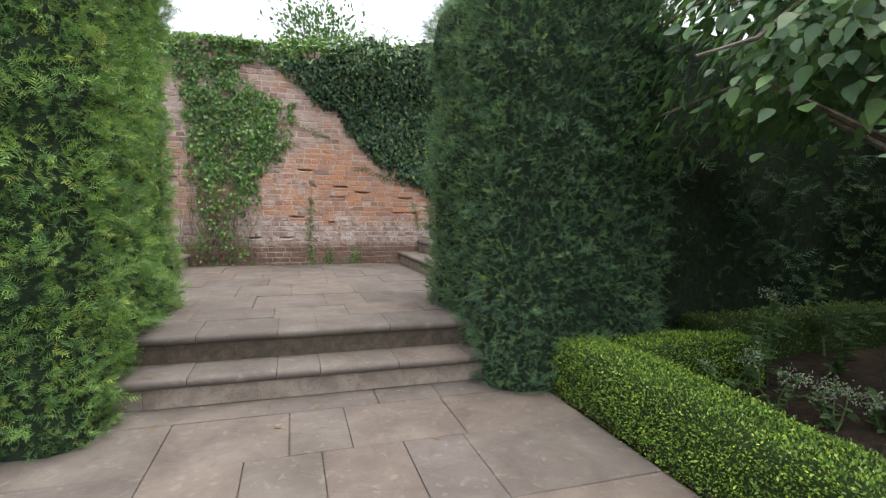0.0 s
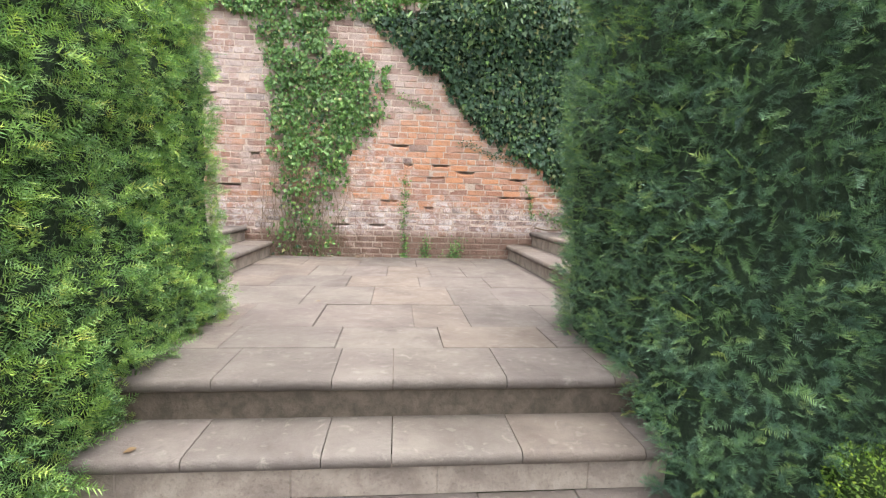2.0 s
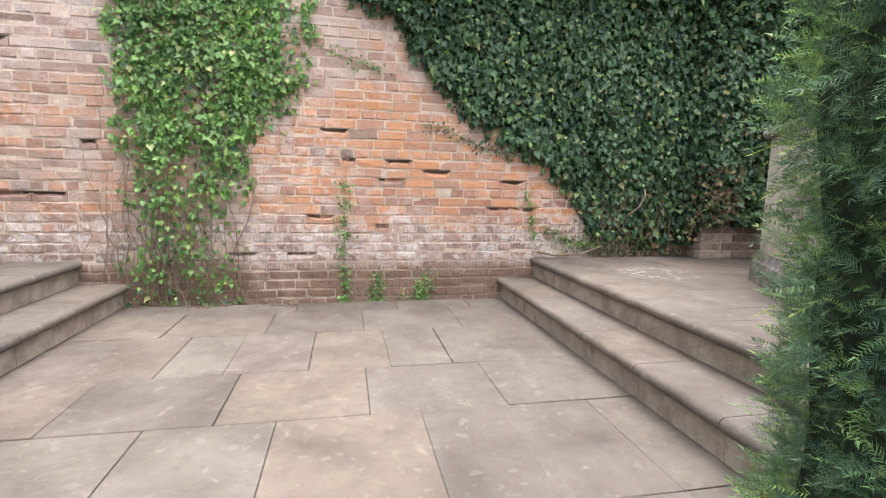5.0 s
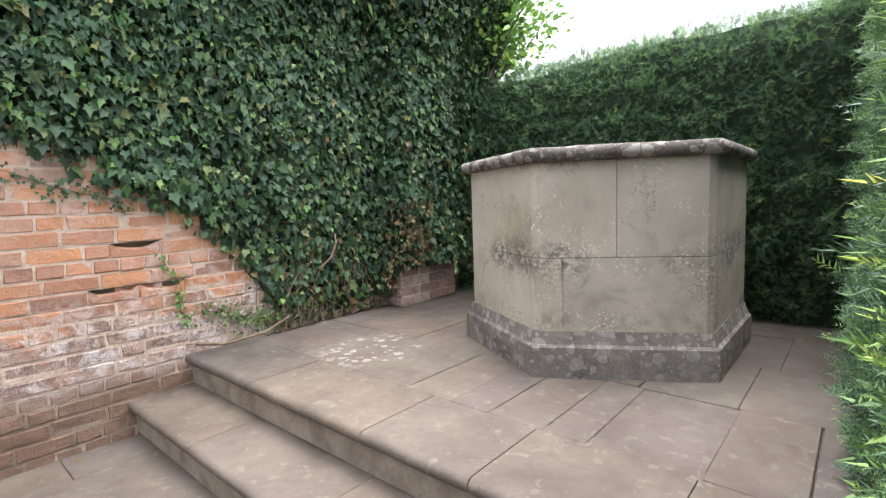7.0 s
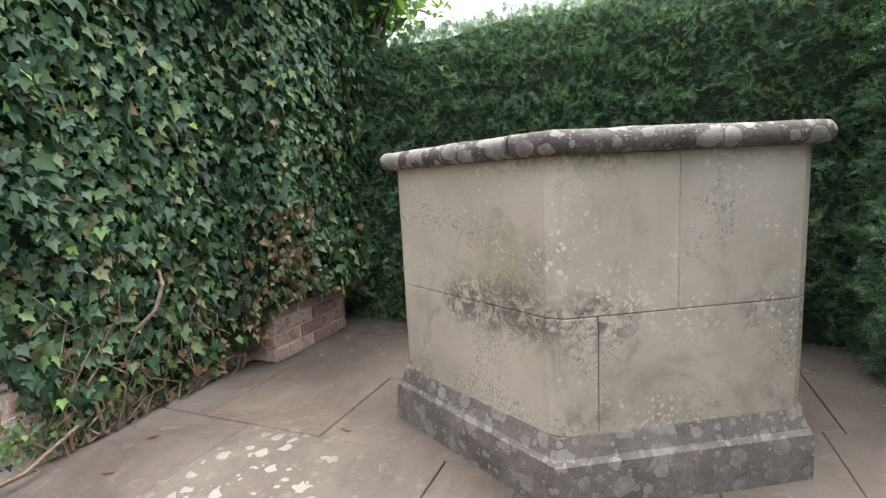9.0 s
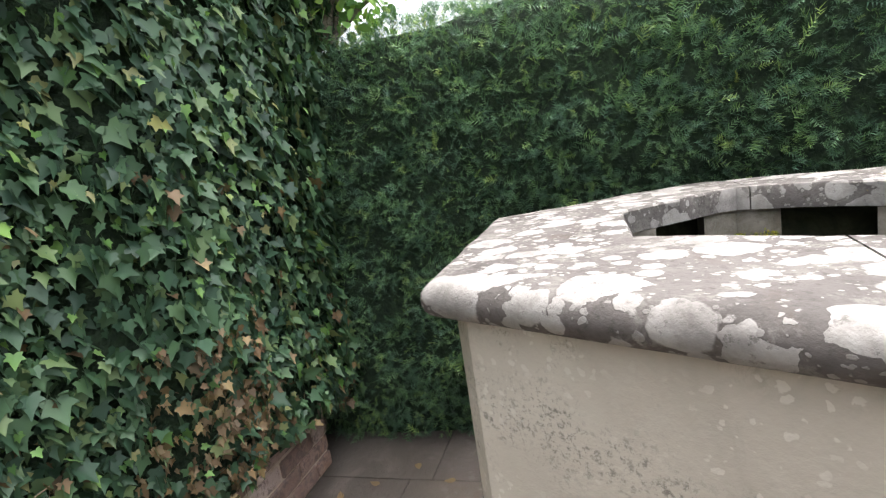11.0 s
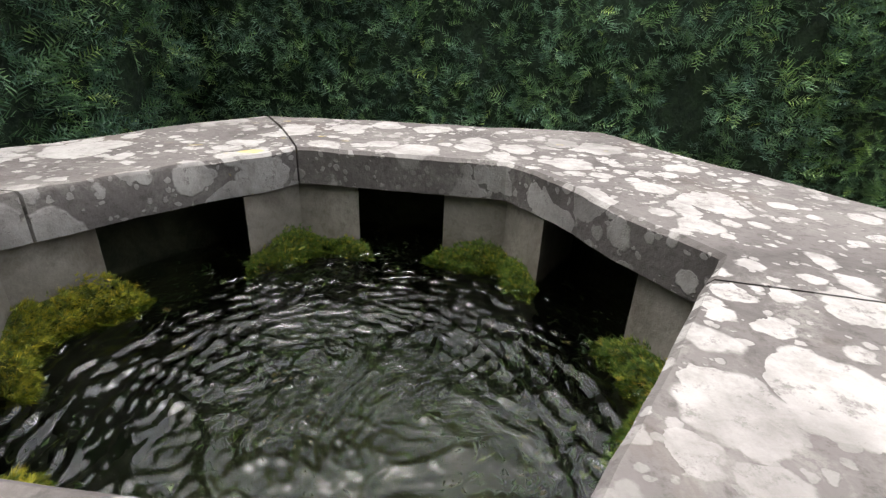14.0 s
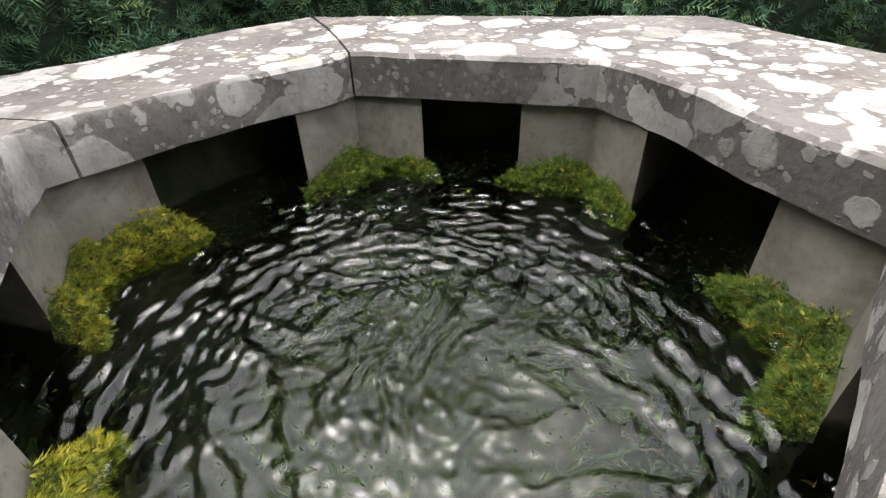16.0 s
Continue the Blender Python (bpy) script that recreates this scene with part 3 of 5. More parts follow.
terrace_bed = bed_sheet("pavement_terrace", -1.16, 2.10, STEP_2 + 0.03, WALL_Y, 0.0, TERRACE - 0.012, BED_MORTAR, "sandstone flag terrace below the brick wall", "pavement")
HIGH_ROWS = [(4.09, 4.5, (-0.875, -0.235, 0.345, 0.905, 1.515)), (4.5, 5.1, (-0.825, -0.315, 0.165, 0.765, 1.115, 1.635)), (5.1, 5.8, (-0.675, -0.035, 0.475, 1.085, 1.445, 1.875)), (5.8, 6.35, (-0.425, 0.225, 0.865, 1.495)), (6.35, 7.03, (-0.545, -0.195, 0.135, 0.565, 1.005, 1.355)), (7.03, 7.58, (-0.395, 0.235, 0.885, 1.575)), (7.58, 7.86, (-0.625, 0.375, 1.175, 1.775))]
rows_of_flags(terrace_bed, HIGH_ROWS, WEST_1 - 0.04, EAST_1 + 0.04, TERRACE)


def nosed_slab(parent, a, b, back, front, z, axis, thick=0.058):
    """A tread slab with a rounded nosing. axis 'x': the slab runs from a to b along x and its nose is at y=front."""
    out = []
    sgn = 1 if back > front else -1
    n = 7
    r = thick / 2
    for i in range(n + 1):
        t = math.pi * i / n
        out.append((front + sgn * (r - r * math.sin(t)), z - r + r * math.cos(t)))
    out = [(back, z)] + out + [(back, z - thick)]
    a, b = a + 0.002, b - 0.002
    bm = bmesh.new()
    rings = []
    cuts = max(2, int((b - a) / 0.12))
    for k in range(cuts + 1):
        u = a + (b - a) * k / cuts
        ring = []
        for q, h in out:
            w = 0.004 * noise.noise((u * 9, q * 9, h * 9)) if abs(q - back) > 0.02 else 0
            p = (u, q + w, h + w * 0.5) if axis == "x" else (q + w, u, h + w * 0.5)
            ring.append(bm.verts.new(p))
        rings.append(ring)
    m = len(out)
    for r0, r1 in zip(rings, rings[1:]):
        for i in range(m):
            bm.faces.new((r0[i], r0[(i + 1) % m], r1[(i + 1) % m], r1[i]))
    bm.faces.new(rings[0][::-1])
    bm.faces.new(rings[-1])
    bmesh.ops.recalc_face_normals(bm, faces=bm.faces)
    ob = part("tread_slab", bm, STEP, parent, "", True)
    ob.data.set_sharp_from_angle(angle=radians(40))
    return ob


def riser_block(parent, x0, x1, y0, y1, z0, z1):
    bm = bmesh.new()
    box(bm, x0, x1, y0, y1, z0, z1, 0.004)
    return part("riser_stone", bm, RISER, parent)


front_steps = thing("front_steps", "two worn sandstone steps with rounded nosings between the hedges", "steps", (0, 0, 0), "", "structure")
for a, b in zip((-0.95, -0.11, 0.385, 0.645, 1.145, 1.64), (-0.11, 0.385, 0.645, 1.145, 1.64, 2.09)):
    nosed_slab(front_steps, a, b, STEP_2 + 0.06, STEP_1, 0.18, "x")
    nosed_slab(front_steps, a, b, 4.088, STEP_2, TERRACE, "x")
for a, b in zip((-1.0, -0.35, 0.27, 0.82, 1.42), (-0.35, 0.27, 0.82, 1.42, 2.05)):
    riser_block(front_steps, a, b, STEP_1 + 0.035, STEP_1 + 0.12, 0.0, 0.121)
    riser_block(front_steps, a, b, STEP_2 + 0.035, STEP_2 + 0.12, 0.18, TERRACE - 0.059)


def side_platform(tag, label, n1, n2, far, joints, slabs):
    p = bed_sheet("pavement_" + tag, min(n2, far) + 0.05 * (far > n2), max(n2, far) - 0.05 * (far < n2), 4.2, WALL_Y, 0.3, TOP - 0.012, BED_MORTAR, label, "pavement")
    s = thing("steps_" + tag, "two long sandstone steps with rounded nosings up to the " + tag + " platform", "steps", (0, 0, 0), "", "structure")
    sg = 1 if far > n1 else -1
    for a, b in zip(joints, joints[1:]):
        nosed_slab(s, a, b, n2 + 0.06 * sg, n1, MID, "y")
        nosed_slab(s, a + 0.03, b + 0.03 if b < 7.9 else b, n2 + 0.47 * sg, n2, TOP, "y")
        x = sorted((n1 + 0.035 * sg, n1 + 0.12 * sg))
        riser_block(s, x[0], x[1], a, b, TERRACE, MID - 0.059)
        x = sorted((n2 + 0.035 * sg, n2 + 0.12 * sg))
        riser_block(s, x[0], x[1], a, b, MID, TOP - 0.059)
    return p


platform = side_platform("east", "sandstone flag platform that carries the stone well", EAST_1, EAST_2, 6.0, (4.3, 5.22, 5.76, 6.27, 7.1, 8.0), None)
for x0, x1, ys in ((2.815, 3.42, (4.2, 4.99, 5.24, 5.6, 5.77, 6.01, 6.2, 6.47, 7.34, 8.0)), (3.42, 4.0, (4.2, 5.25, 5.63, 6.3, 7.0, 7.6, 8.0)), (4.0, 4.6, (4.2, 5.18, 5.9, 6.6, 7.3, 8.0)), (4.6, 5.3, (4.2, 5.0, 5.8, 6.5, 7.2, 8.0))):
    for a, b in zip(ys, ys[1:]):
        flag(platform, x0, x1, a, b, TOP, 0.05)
west = side_platform("west", "sandstone flag platform mirroring the other one", WEST_1, WEST_2, -5.0, (4.3, 5.2, 5.9, 6.6, 7.3, 8.0), None)
for x0, x1, ys in ((-2.5, -1.875, (4.2, 5.1, 5.9, 6.7, 7.4, 8.0)), (-3.2, -2.5, (4.2, 5.4, 6.2, 7.1, 8.0)), (-4.2, -3.2, (4.2, 5.2, 6.4, 7.3, 8.0))):
    for a, b in zip(ys, ys[1:]):
        flag(west, x0, x1, a, b, TOP, 0.05)

# ---- the garden bed ----
bm = bmesh.new()
bmesh.ops.create_grid(bm, x_segments=60, y_segments=60, size=0.5)
for v in bm.verts:
    v.co = Vector((2.1 + (v.co.x + 0.5) * 7.0, -3.0 + (v.co.y + 0.5) * 7.3, 0.0))
    v.co.z = 0.02 + 0.03 * noise.noise(v.co * 3) + 0.015 * noise.noise(v.co * 11)
soil = part("flower_bed", bm, SOIL, None, "", True)
tagged(soil, "dark bare soil of a shaded flower bed", "ground", "", "structure")

# ---- the brick wall ----
bm = bmesh.new()
box(bm, -6.5, 4.92, WALL_Y + 0.06, WALL_Y + 0.40, -0.1, 3.40)
box(bm, -6.5, -4.15, WALL_Y + 0.006, WALL_Y + 0.06, -0.1, 3.40)
wall = part("wall_north", bm, MORTAR)
tagged(wall, "high old garden wall of weathered red brick, partly under ivy", "wall", "", "structure")
COURSE, BRICK_L, HEAD = 0.0775, 0.235, 0.117
near_bricks, rest_v, rest_f, bed_v, bed_f = [], [], [], [], []
HOLES = [(0.655, 1.735), (1.255, 1.497), (0.835, 1.525), (1.63, 1.42), (1.15, 1.37), (2.2, 1.36), (0.49, 1.09), (1.075, 1.01), (1.992, 1.134), (2.215, 1.125), (0.446, 0.775), (0.05, 0.715), (-1.054, 1.566), (-1.5, 1.2), (-1.75, 2.3), (-2.1, 1.9)]
unit_brick = {}


def brick_mesh(kind):
    if kind in unit_brick:
        return unit_brick[kind]
    r = np.random.default_rng(kind)
    w = (BRICK_L if kind % 2 == 0 else HEAD) - 0.009
    h = COURSE - 0.010
    bm = bmesh.new()
    box(bm, -w / 2, w / 2, -0.002, 0.05, -h / 2, h / 2, 0.0055, 1)
    for v in bm.verts:
        v.co += Vector(r.uniform(-0.0045, 0.0045, 3)) * (1.0 if abs(v.co.y) < 0.02 else 0.5)
    me = bpy.data.meshes.new("brick")
    bm.to_mesh(me)
    bm.free()
    me.materials.append(BRICK_EACH)
    unit_brick[kind] = me
    return me


course = 0
z = TERRACE - 0.12
while z < 3.38:
    x = -4.2 + (0.0, 0.117, 0.06, 0.176)[course % 4] * (1 if course % 3 else 0.5)
    while x < 4.8:
        header = (course % 4 == 1) or rng.random() < 0.16
        w = HEAD if header else BRICK_L
        cx, cz = x + w / 2, z + COURSE / 2
        gone = any(abs(cx - a) < w / 2 + 0.002 and abs(cz - b) < COURSE / 2 for a, b in HOLES)
        if gone:
            o = len(rest_v)
            low, top = COURSE * rng.uniform(0.3, 0.5), COURSE - 0.004
            # a broken brick: its face has crumbled away into a slope
            cuts = [-1, -0.6, -0.15, 0.3, 0.7, 1]
            for a in cuts:
                deep = 0.034 if abs(a) < 1 else 0.008
                jag = rng.uniform(-0.2, 0.3) * COURSE * (abs(a) < 1)
                rest_v += [(cx + a * (w / 2 - 0.003), WALL_Y + b, c) for b, c in ((-0.003, z + 0.004), (-0.003, z + low + 0.3 * jag + (0 if abs(a) < 1 else COURSE * 0.5)), (deep * 0.6, z + 0.62 * COURSE + 0.4 * jag), (deep, top))]
            for q in range(len(cuts) - 1):
                rest_f += [(o + q * 4 + i, o + q * 4 + 4 + i, o + q * 4 + 5 + i, o + q * 4 + 1 + i) for i in range(3)]
        else:
            o = len(bed_v)
            bed_v += [(a, WALL_Y - 0.0005, b) for a, b in ((x, z), (x + w, z), (x + w, z + COURSE), (x, z + COURSE))]
            bed_f.append((o, o + 1, o + 2, o + 3))
            kind = int(rng.integers(0, 6)) * 2 + (1 if header else 0)
            proud = rng.uniform(0.0005, 0.0055) if rng.random() < 0.975 else -0.004
            tilt = rng.uniform(-0.008, 0.008)
            near = 0.0 < cx < 2.45 and 0.70 < cz < 1.75
            if near and len(near_bricks) < 300:
                near_bricks.append((kind, cx, cz, proud, tilt))
            else:
                me = brick_mesh(kind)
                o = len(rest_v)
                rest_v += [(v.co.x + cx, WALL_Y - proud + v.co.y, v.co.z + cz + tilt * v.co.x) for v in me.vertices]
                rest_f += [tuple(i + o for i in p.vertices) for p in me.polygons]
        x += w
    z += COURSE
    course += 1
field = mesh_part("brickwork", rest_v, rest_f, BRICK_REST, wall, "weathered brick courses")
tagged(field, kind="stuff")
bed = mesh_part("mortar_bed", bed_v, bed_f, MORTAR, wall, "crumbling lime mortar")
tagged(bed, kind="stuff")
# coping of tilted bricks on top
bm = bmesh.new()
x = -6.4
while x < 4.8:
    w = rng.uniform(0.10, 0.12)
    box(bm, x, x + w - 0.012, WALL_Y - 0.03, WALL_Y + 0.42, 3.40 + rng.uniform(0, 0.008), 3.50 + rng.uniform(-0.015, 0.015), 0.008)
    x += w
coping = part("coping", bm, BRICK_REST, wall, "brick-on-edge coping, mossy and uneven")
tagged(coping, kind="stuff")
# pier at the end of the wall
bm = bmesh.new()
box(bm, 4.02, 4.68, WALL_Y - 0.17, WALL_Y + 0.1, 0.5, 3.0)
pier = part("brick_pier", bm, MORTAR)
tagged(pier, "red brick pier at the end of the wall, buried in ivy", "pier", "", "structure")
z, k = TOP, 0
while z < 1.4:
    x = 4.005
    lens = (0.23, 0.23, 0.235) if k % 2 else (0.115, 0.23, 0.23, 0.12)
    for w in lens:
        bm = bmesh.new()
        box(bm, x + rng.uniform(0, 0.003), x + w - rng.uniform(0.005, 0.010), WALL_Y - 0.182 + rng.uniform(0, 0.012), WALL_Y - 0.1, z + 0.005, z + COURSE - 0.004, 0.009, 2)
        part("brick", bm, BRICK_EACH, pier)
        x += w
    bm = bmesh.new()
    box(bm, 4.003, 4.10, WALL_Y - 0.095, WALL_Y + 0.02, z + 0.006, z + COURSE - 0.005, 0.005)
    part("brick", bm, BRICK_EACH, pier)
    z += COURSE
    k += 1

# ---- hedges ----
hedge("yew_hedge", "tall clipped yew hedge beside the steps, coloured brightly lit, with young shoots", (-4.6, -0.49, 2.92, 4.86, -0.02, 3.6), 2600, YEW_SUNNY, "nsewt", "se", 0.22, (0.045, 0.08), 0.07, "hedges round the court", 0.25)
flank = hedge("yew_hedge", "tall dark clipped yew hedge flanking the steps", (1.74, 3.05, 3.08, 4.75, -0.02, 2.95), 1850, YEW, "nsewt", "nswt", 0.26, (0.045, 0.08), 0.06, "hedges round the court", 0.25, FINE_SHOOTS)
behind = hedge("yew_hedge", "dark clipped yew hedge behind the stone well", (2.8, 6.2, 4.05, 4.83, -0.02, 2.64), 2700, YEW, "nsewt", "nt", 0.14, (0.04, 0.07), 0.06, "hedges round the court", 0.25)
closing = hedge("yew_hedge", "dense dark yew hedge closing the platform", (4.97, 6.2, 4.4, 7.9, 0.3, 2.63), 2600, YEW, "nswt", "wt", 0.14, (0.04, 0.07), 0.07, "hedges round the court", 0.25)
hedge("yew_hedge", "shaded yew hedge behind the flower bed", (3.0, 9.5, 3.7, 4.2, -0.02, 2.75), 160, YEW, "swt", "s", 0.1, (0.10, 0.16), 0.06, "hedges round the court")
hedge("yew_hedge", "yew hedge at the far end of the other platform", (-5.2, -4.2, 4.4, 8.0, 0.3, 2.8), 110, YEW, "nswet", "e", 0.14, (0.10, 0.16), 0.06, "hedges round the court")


def young_shoots(h, dims, sides, count, size, seed):
    """Longer pale shoots that stand out of a hedge's face."""
    r = np.random.default_rng(seed)
    off = Vector(h.location)
    v, f = rounded_shell(*dims, 0.26, 0.14, 0.06, sides)
    p, nn = sample([q - off for q in v], f, count)
    p = p + nn * r.uniform(0.0, 0.06, (count, 1))
    along = unit(nn + r.normal(0, 0.45, (count, 3)) + np.array([0, 0, 0.35]))
    face = unit(r.normal(0, 0.4, (count, 3)) + np.array([0, 0, 1.0]))
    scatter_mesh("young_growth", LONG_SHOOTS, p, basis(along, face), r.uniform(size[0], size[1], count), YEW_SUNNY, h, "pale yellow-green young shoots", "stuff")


# flank shoots: new growth, plus brighter light on these faces put into colour
young_shoots(flank, (1.74, 3.05, 3.08, 4.75, -0.02, 2.95), "n", 3200, (0.05, 0.12), 5)
young_shoots(flank, (1.74, 3.05, 3.08, 4.75, -0.02, 2.95), "w", 1500, (0.045, 0.09), 6)
young_shoots(behind, (2.8, 6.2, 4.05, 4.83, -0.02, 2.64), "n", 1700, (0.035, 0.07), 7)
young_shoots(closing, (4.97, 6.2, 4.4, 7.9, 0.3, 2.63), "w", 1700, (0.035, 0.07), 8)
young_shoots(closing, (4.97, 6.2, 4.4, 7.9, 0.3, 2.63), "t", 1500, (0.05, 0.12), 9)
young_shoots(behind, (2.8, 6.2, 4.05, 4.83, -0.02, 2.64), "t", 1200, (0.05, 0.12), 10)

# ---- the stone well ----
WX, WY = 4.068, 6.070
well = thing("stone_well", "six-sided stone well head with a lichen-spotted coping, full of spring water", "well", (WX, WY, TOP))


def hexagon(r, turn=0.0, c=(0.0, 0.0)):
    return [(c[0] + r * math.cos(radians(60 * i + turn)), c[1] + r * math.sin(radians(60 * i + turn))) for i in range(6)]


HEX = 0.5


def hex_ring(profile, inner, turn, material, name, label, parent, chamfer=0.0):
    """A six-sided ring: profile [(r, z)] outside from bottom to top, inner [(r, z)] from top to bottom."""
    bm = bmesh.new()
    loops = []
    for r, h in profile + inner:
        pts = hexagon(r, turn)
        if chamfer:
            cut = chamfer / math.sqrt(3) / r
            ends = []
            for i in range(6):
                v, a, b = Vector(pts[i]), Vector(pts[i - 1]), Vector(pts[(i + 1) % 6])
                ends += [v.lerp(a, cut), v.lerp(b, cut)]
            pts = [(q.x, q.y) for q in ends]
        sides = len(pts)
        per = 48 // sides
        ring = []
        for i in range(sides):
            (ax, ay), (bx, by) = pts[i], pts[(i + 1) % sides]
            for k in range(per):
                t = k / per
                x, y = ax + (bx - ax) * t, ay + (by - ay) * t
                w = 0.004 * noise.noise((x * 8 + 3, y * 8, h * 8)) + 0.002 * noise.noise((x * 30, y * 30, h * 30))
                s = 1 + w / max(r, 0.1)
                ring.append(bm.verts.new((x * s, y * s, h + w * 0.6)))
        loops.append(ring)
    m = 48
    for a, b in zip(loops, loops[1:] + loops[:1]):
        for i in range(m):
            bm.faces.new((a[i], a[(i + 1) % m], b[(i + 1) % m], b[i]))
    bmesh.ops.recalc_face_normals(bm, faces=bm.faces)
    return part(name, bm, material, parent, label)


H = 1.07
BODY_R, CAP_R, PLINTH_R, BORE_R = 0.772, 0.822, 0.814, 0.400
BORE_TURN = radians(-2.5)
BORE = Vector((0.028, -0.014))
# the bore is not quite regular: how far each of its corners is out of true
BORE_OUT = [Vector((0.045, 0.008)), Vector((0, 0)), Vector((0, 0)), Vector((0, 0)), Vector((0.02, 0)), Vector((0, 0))]


def bore_nudge(angle):
    k = ((angle - HEX) / 60) % 6
    i = int(k)
    return BORE_OUT[i].lerp(BORE_OUT[(i + 1) % 6], k - i)


hex_ring([(PLINTH_R, 0.0), (PLINTH_R, 0.10), (PLINTH_R - 0.004, 0.145), (PLINTH_R - 0.02, 0.158), (BODY_R + 0.005, 0.215)], [(BODY_R - 0.1, 0.215), (BODY_R - 0.1, 0.0)], HEX, PLINTH, "plinth", "chamfered plinth dotted with pale lichen", well)
# corners as they are worn or dressed: the width of the cut at each
CORNER_CUT = (0.02, 0.02, 0.06, 0.055, 0.045, 0.02)


def course_block(a0, a1, z0, z1, name, label):
    """One stone of the body between two angles, following the dressed corners."""
    def outline(r, dressed):
        pts = hexagon(r, HEX)
        out = []
        for i in range(6):
            v, a, b = Vector(pts[i]), Vector(pts[i - 1]), Vector(pts[(i + 1) % 6])
            k = CORNER_CUT[i] / math.sqrt(3) / r if dressed else 0.001
            out += [v.lerp(a, k), v.lerp(b, k)]
        return out

    def along(r, dressed):
        ring = outline(r, dressed)

        def at(angle):
            d = Vector((math.cos(radians(angle)), math.sin(radians(angle))))
            for p, q in zip(ring, ring[1:] + ring[:1]):
                e = q - p
                den = d.x * e.y - d.y * e.x
                if abs(den) < 1e-9:
                    continue
                t = (p.x * e.y - p.y * e.x) / den
                u = (p.x * d.y - p.y * d.x) / den
                if t > 0 and -1e-6 <= u <= 1 + 1e-6:
                    return d * t
        mids = []
        for v in ring:
            g = math.degrees(math.atan2(v.y, v.x)) % 360
            while g < a0:
                g += 360
            if a0 + 0.3 < g < a1 - 0.3:
                mids.append((g, v))
        return [at(a0 + 0.06)] + [v for g, v in sorted(mids, key=lambda m: m[0])] + [at(a1 - 0.06)]
    pts = along(BODY_R, True) + along(BODY_R - 0.16, False)[::-1]
    bm = prism(bmesh.new(), [(p.x, p.y) for p in pts], z0, z1)
    bmesh.ops.recalc_face_normals(bm, faces=bm.faces)
    bmesh.ops.bevel(bm, geom=list(bm.edges), offset=0.002, segments=1, affect="EDGES", profile=0.6)
    return part(name, bm, STONE, well, label)


for joints, z0, z1 in (((-20, 45, 100, 189, 262, 340), 0.215, 0.5605), ((-35, 30, 95, 208.5, 285, 325), 0.563, 1.005)):
    for a0, a1 in zip(joints, joints[1:]):
        course_block(a0, a1, z0, z1, "body_stone", "weathered buff stone block")


def cap_piece(a0, a1):
    """A piece of the coping between two angles of the hexagon, with a rounded outer edge."""
    def at(r, a):
        k = (a - HEX) % 60
        rr = r * math.cos(radians(30)) / math.cos(radians(k - 30))
        return rr * math.cos(radians(a)), rr * math.sin(radians(a))
    zt = H
    prof = [(BORE_R, zt - 0.068), (BORE_R - 0.002, zt - 0.006), (BORE_R + 0.004, zt)]
    steps = 9
    prof += [(BORE_R + (CAP_R - 0.03 - BORE_R) * k / 5, zt) for k in range(1, 5)]
    for i in range(steps + 1):
        t = math.pi / 2 - math.pi * i / steps
        prof.append((CAP_R - 0.033 + 0.033 * math.cos(t), zt - 0.033 + 0.033 * math.sin(t)))
    prof += [(CAP_R - 0.05, zt - 0.066), (BODY_R - 0.01, zt - 0.067)]
    angles = sorted({a0, a1, *[HEX + 60 * k for k in range(-1, 14) if a0 < HEX + 60 * k < a1], *np.linspace(a0, a1, max(14, int((a1 - a0) / 4)))})
    bm = bmesh.new()
    rings = []
    for a in angles:
        aa = a
        if a == a0:
            aa = a + 0.25
        if a == a1:
            aa = a - 0.25
        ring = []
        nudge = bore_nudge(aa)
        for r, h in prof:
            x, y = at(r, aa)
            inward = (CAP_R - r) / (CAP_R - BORE_R)
            ca, sa = math.cos(BORE_TURN * inward), math.sin(BORE_TURN * inward)
            x, y = x * ca - y * sa + BORE.x * inward, x * sa + y * ca + BORE.y * inward
            x, y = x + nudge.x * inward, y + nudge.y * inward
            w = 0.0045 * noise.noise((x * 7, y * 7, 5.0)) + 0.0025 * noise.noise((x * 28, y * 28, h * 28))
            s = 1 + w / r
            ring.append(bm.verts.new((x * s, y * s, h + w * 0.8)))
        rings.append(ring)
    m = len(prof)
    for p, q in zip(rings, rings[1:]):
        for i in range(m):
            bm.faces.new((p[i], p[(i + 1) % m], q[(i + 1) % m], q[i]))
    bm.faces.new(rings[0][::-1])
    bm.faces.new(rings[-1])
    bmesh.ops.recalc_face_normals(bm, faces=bm.faces)
    ob = part("coping_stone", bm, CAP, well, "", True)
    ob.data.set_sharp_from_angle(angle=radians(38))
    return ob


for a0, a1 in ((-4.0, 171), (171, 300.5), (300.5, 356.0)):
    cap_piece(a0, a1)

# piers under the bore, one at each corner, the dark chambers between them
for i in range(6):
    a = radians(60 * i + HEX) + BORE_TURN
    bm = bmesh.new()
    r = BORE_R + 0.012
    c = Vector((r * math.cos(a), r * math.sin(a)))
    shift = BORE + BORE_OUT[i]
    pts = []
    for sg in (-1, 1):
        n = radians(60 * i + HEX + sg * 60) + BORE_TURN
        e = Vector((r * math.cos(n), r * math.sin(n))) - c
        e = e.normalized() * 0.115
        pts.append((c + e, n))
    back = Vector((math.cos(a), math.sin(a))) * 0.15
    p = [pts[0][0] + back, pts[0][0], c, pts[1][0], pts[1][0] + back]
    prism(bm, [(q.x + shift.x, q.y + shift.y) for q in p][::-1], 0.2, H - 0.070)
    bmesh.ops.recalc_face_normals(bm, faces=bm.faces)
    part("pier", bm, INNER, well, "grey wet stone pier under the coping")
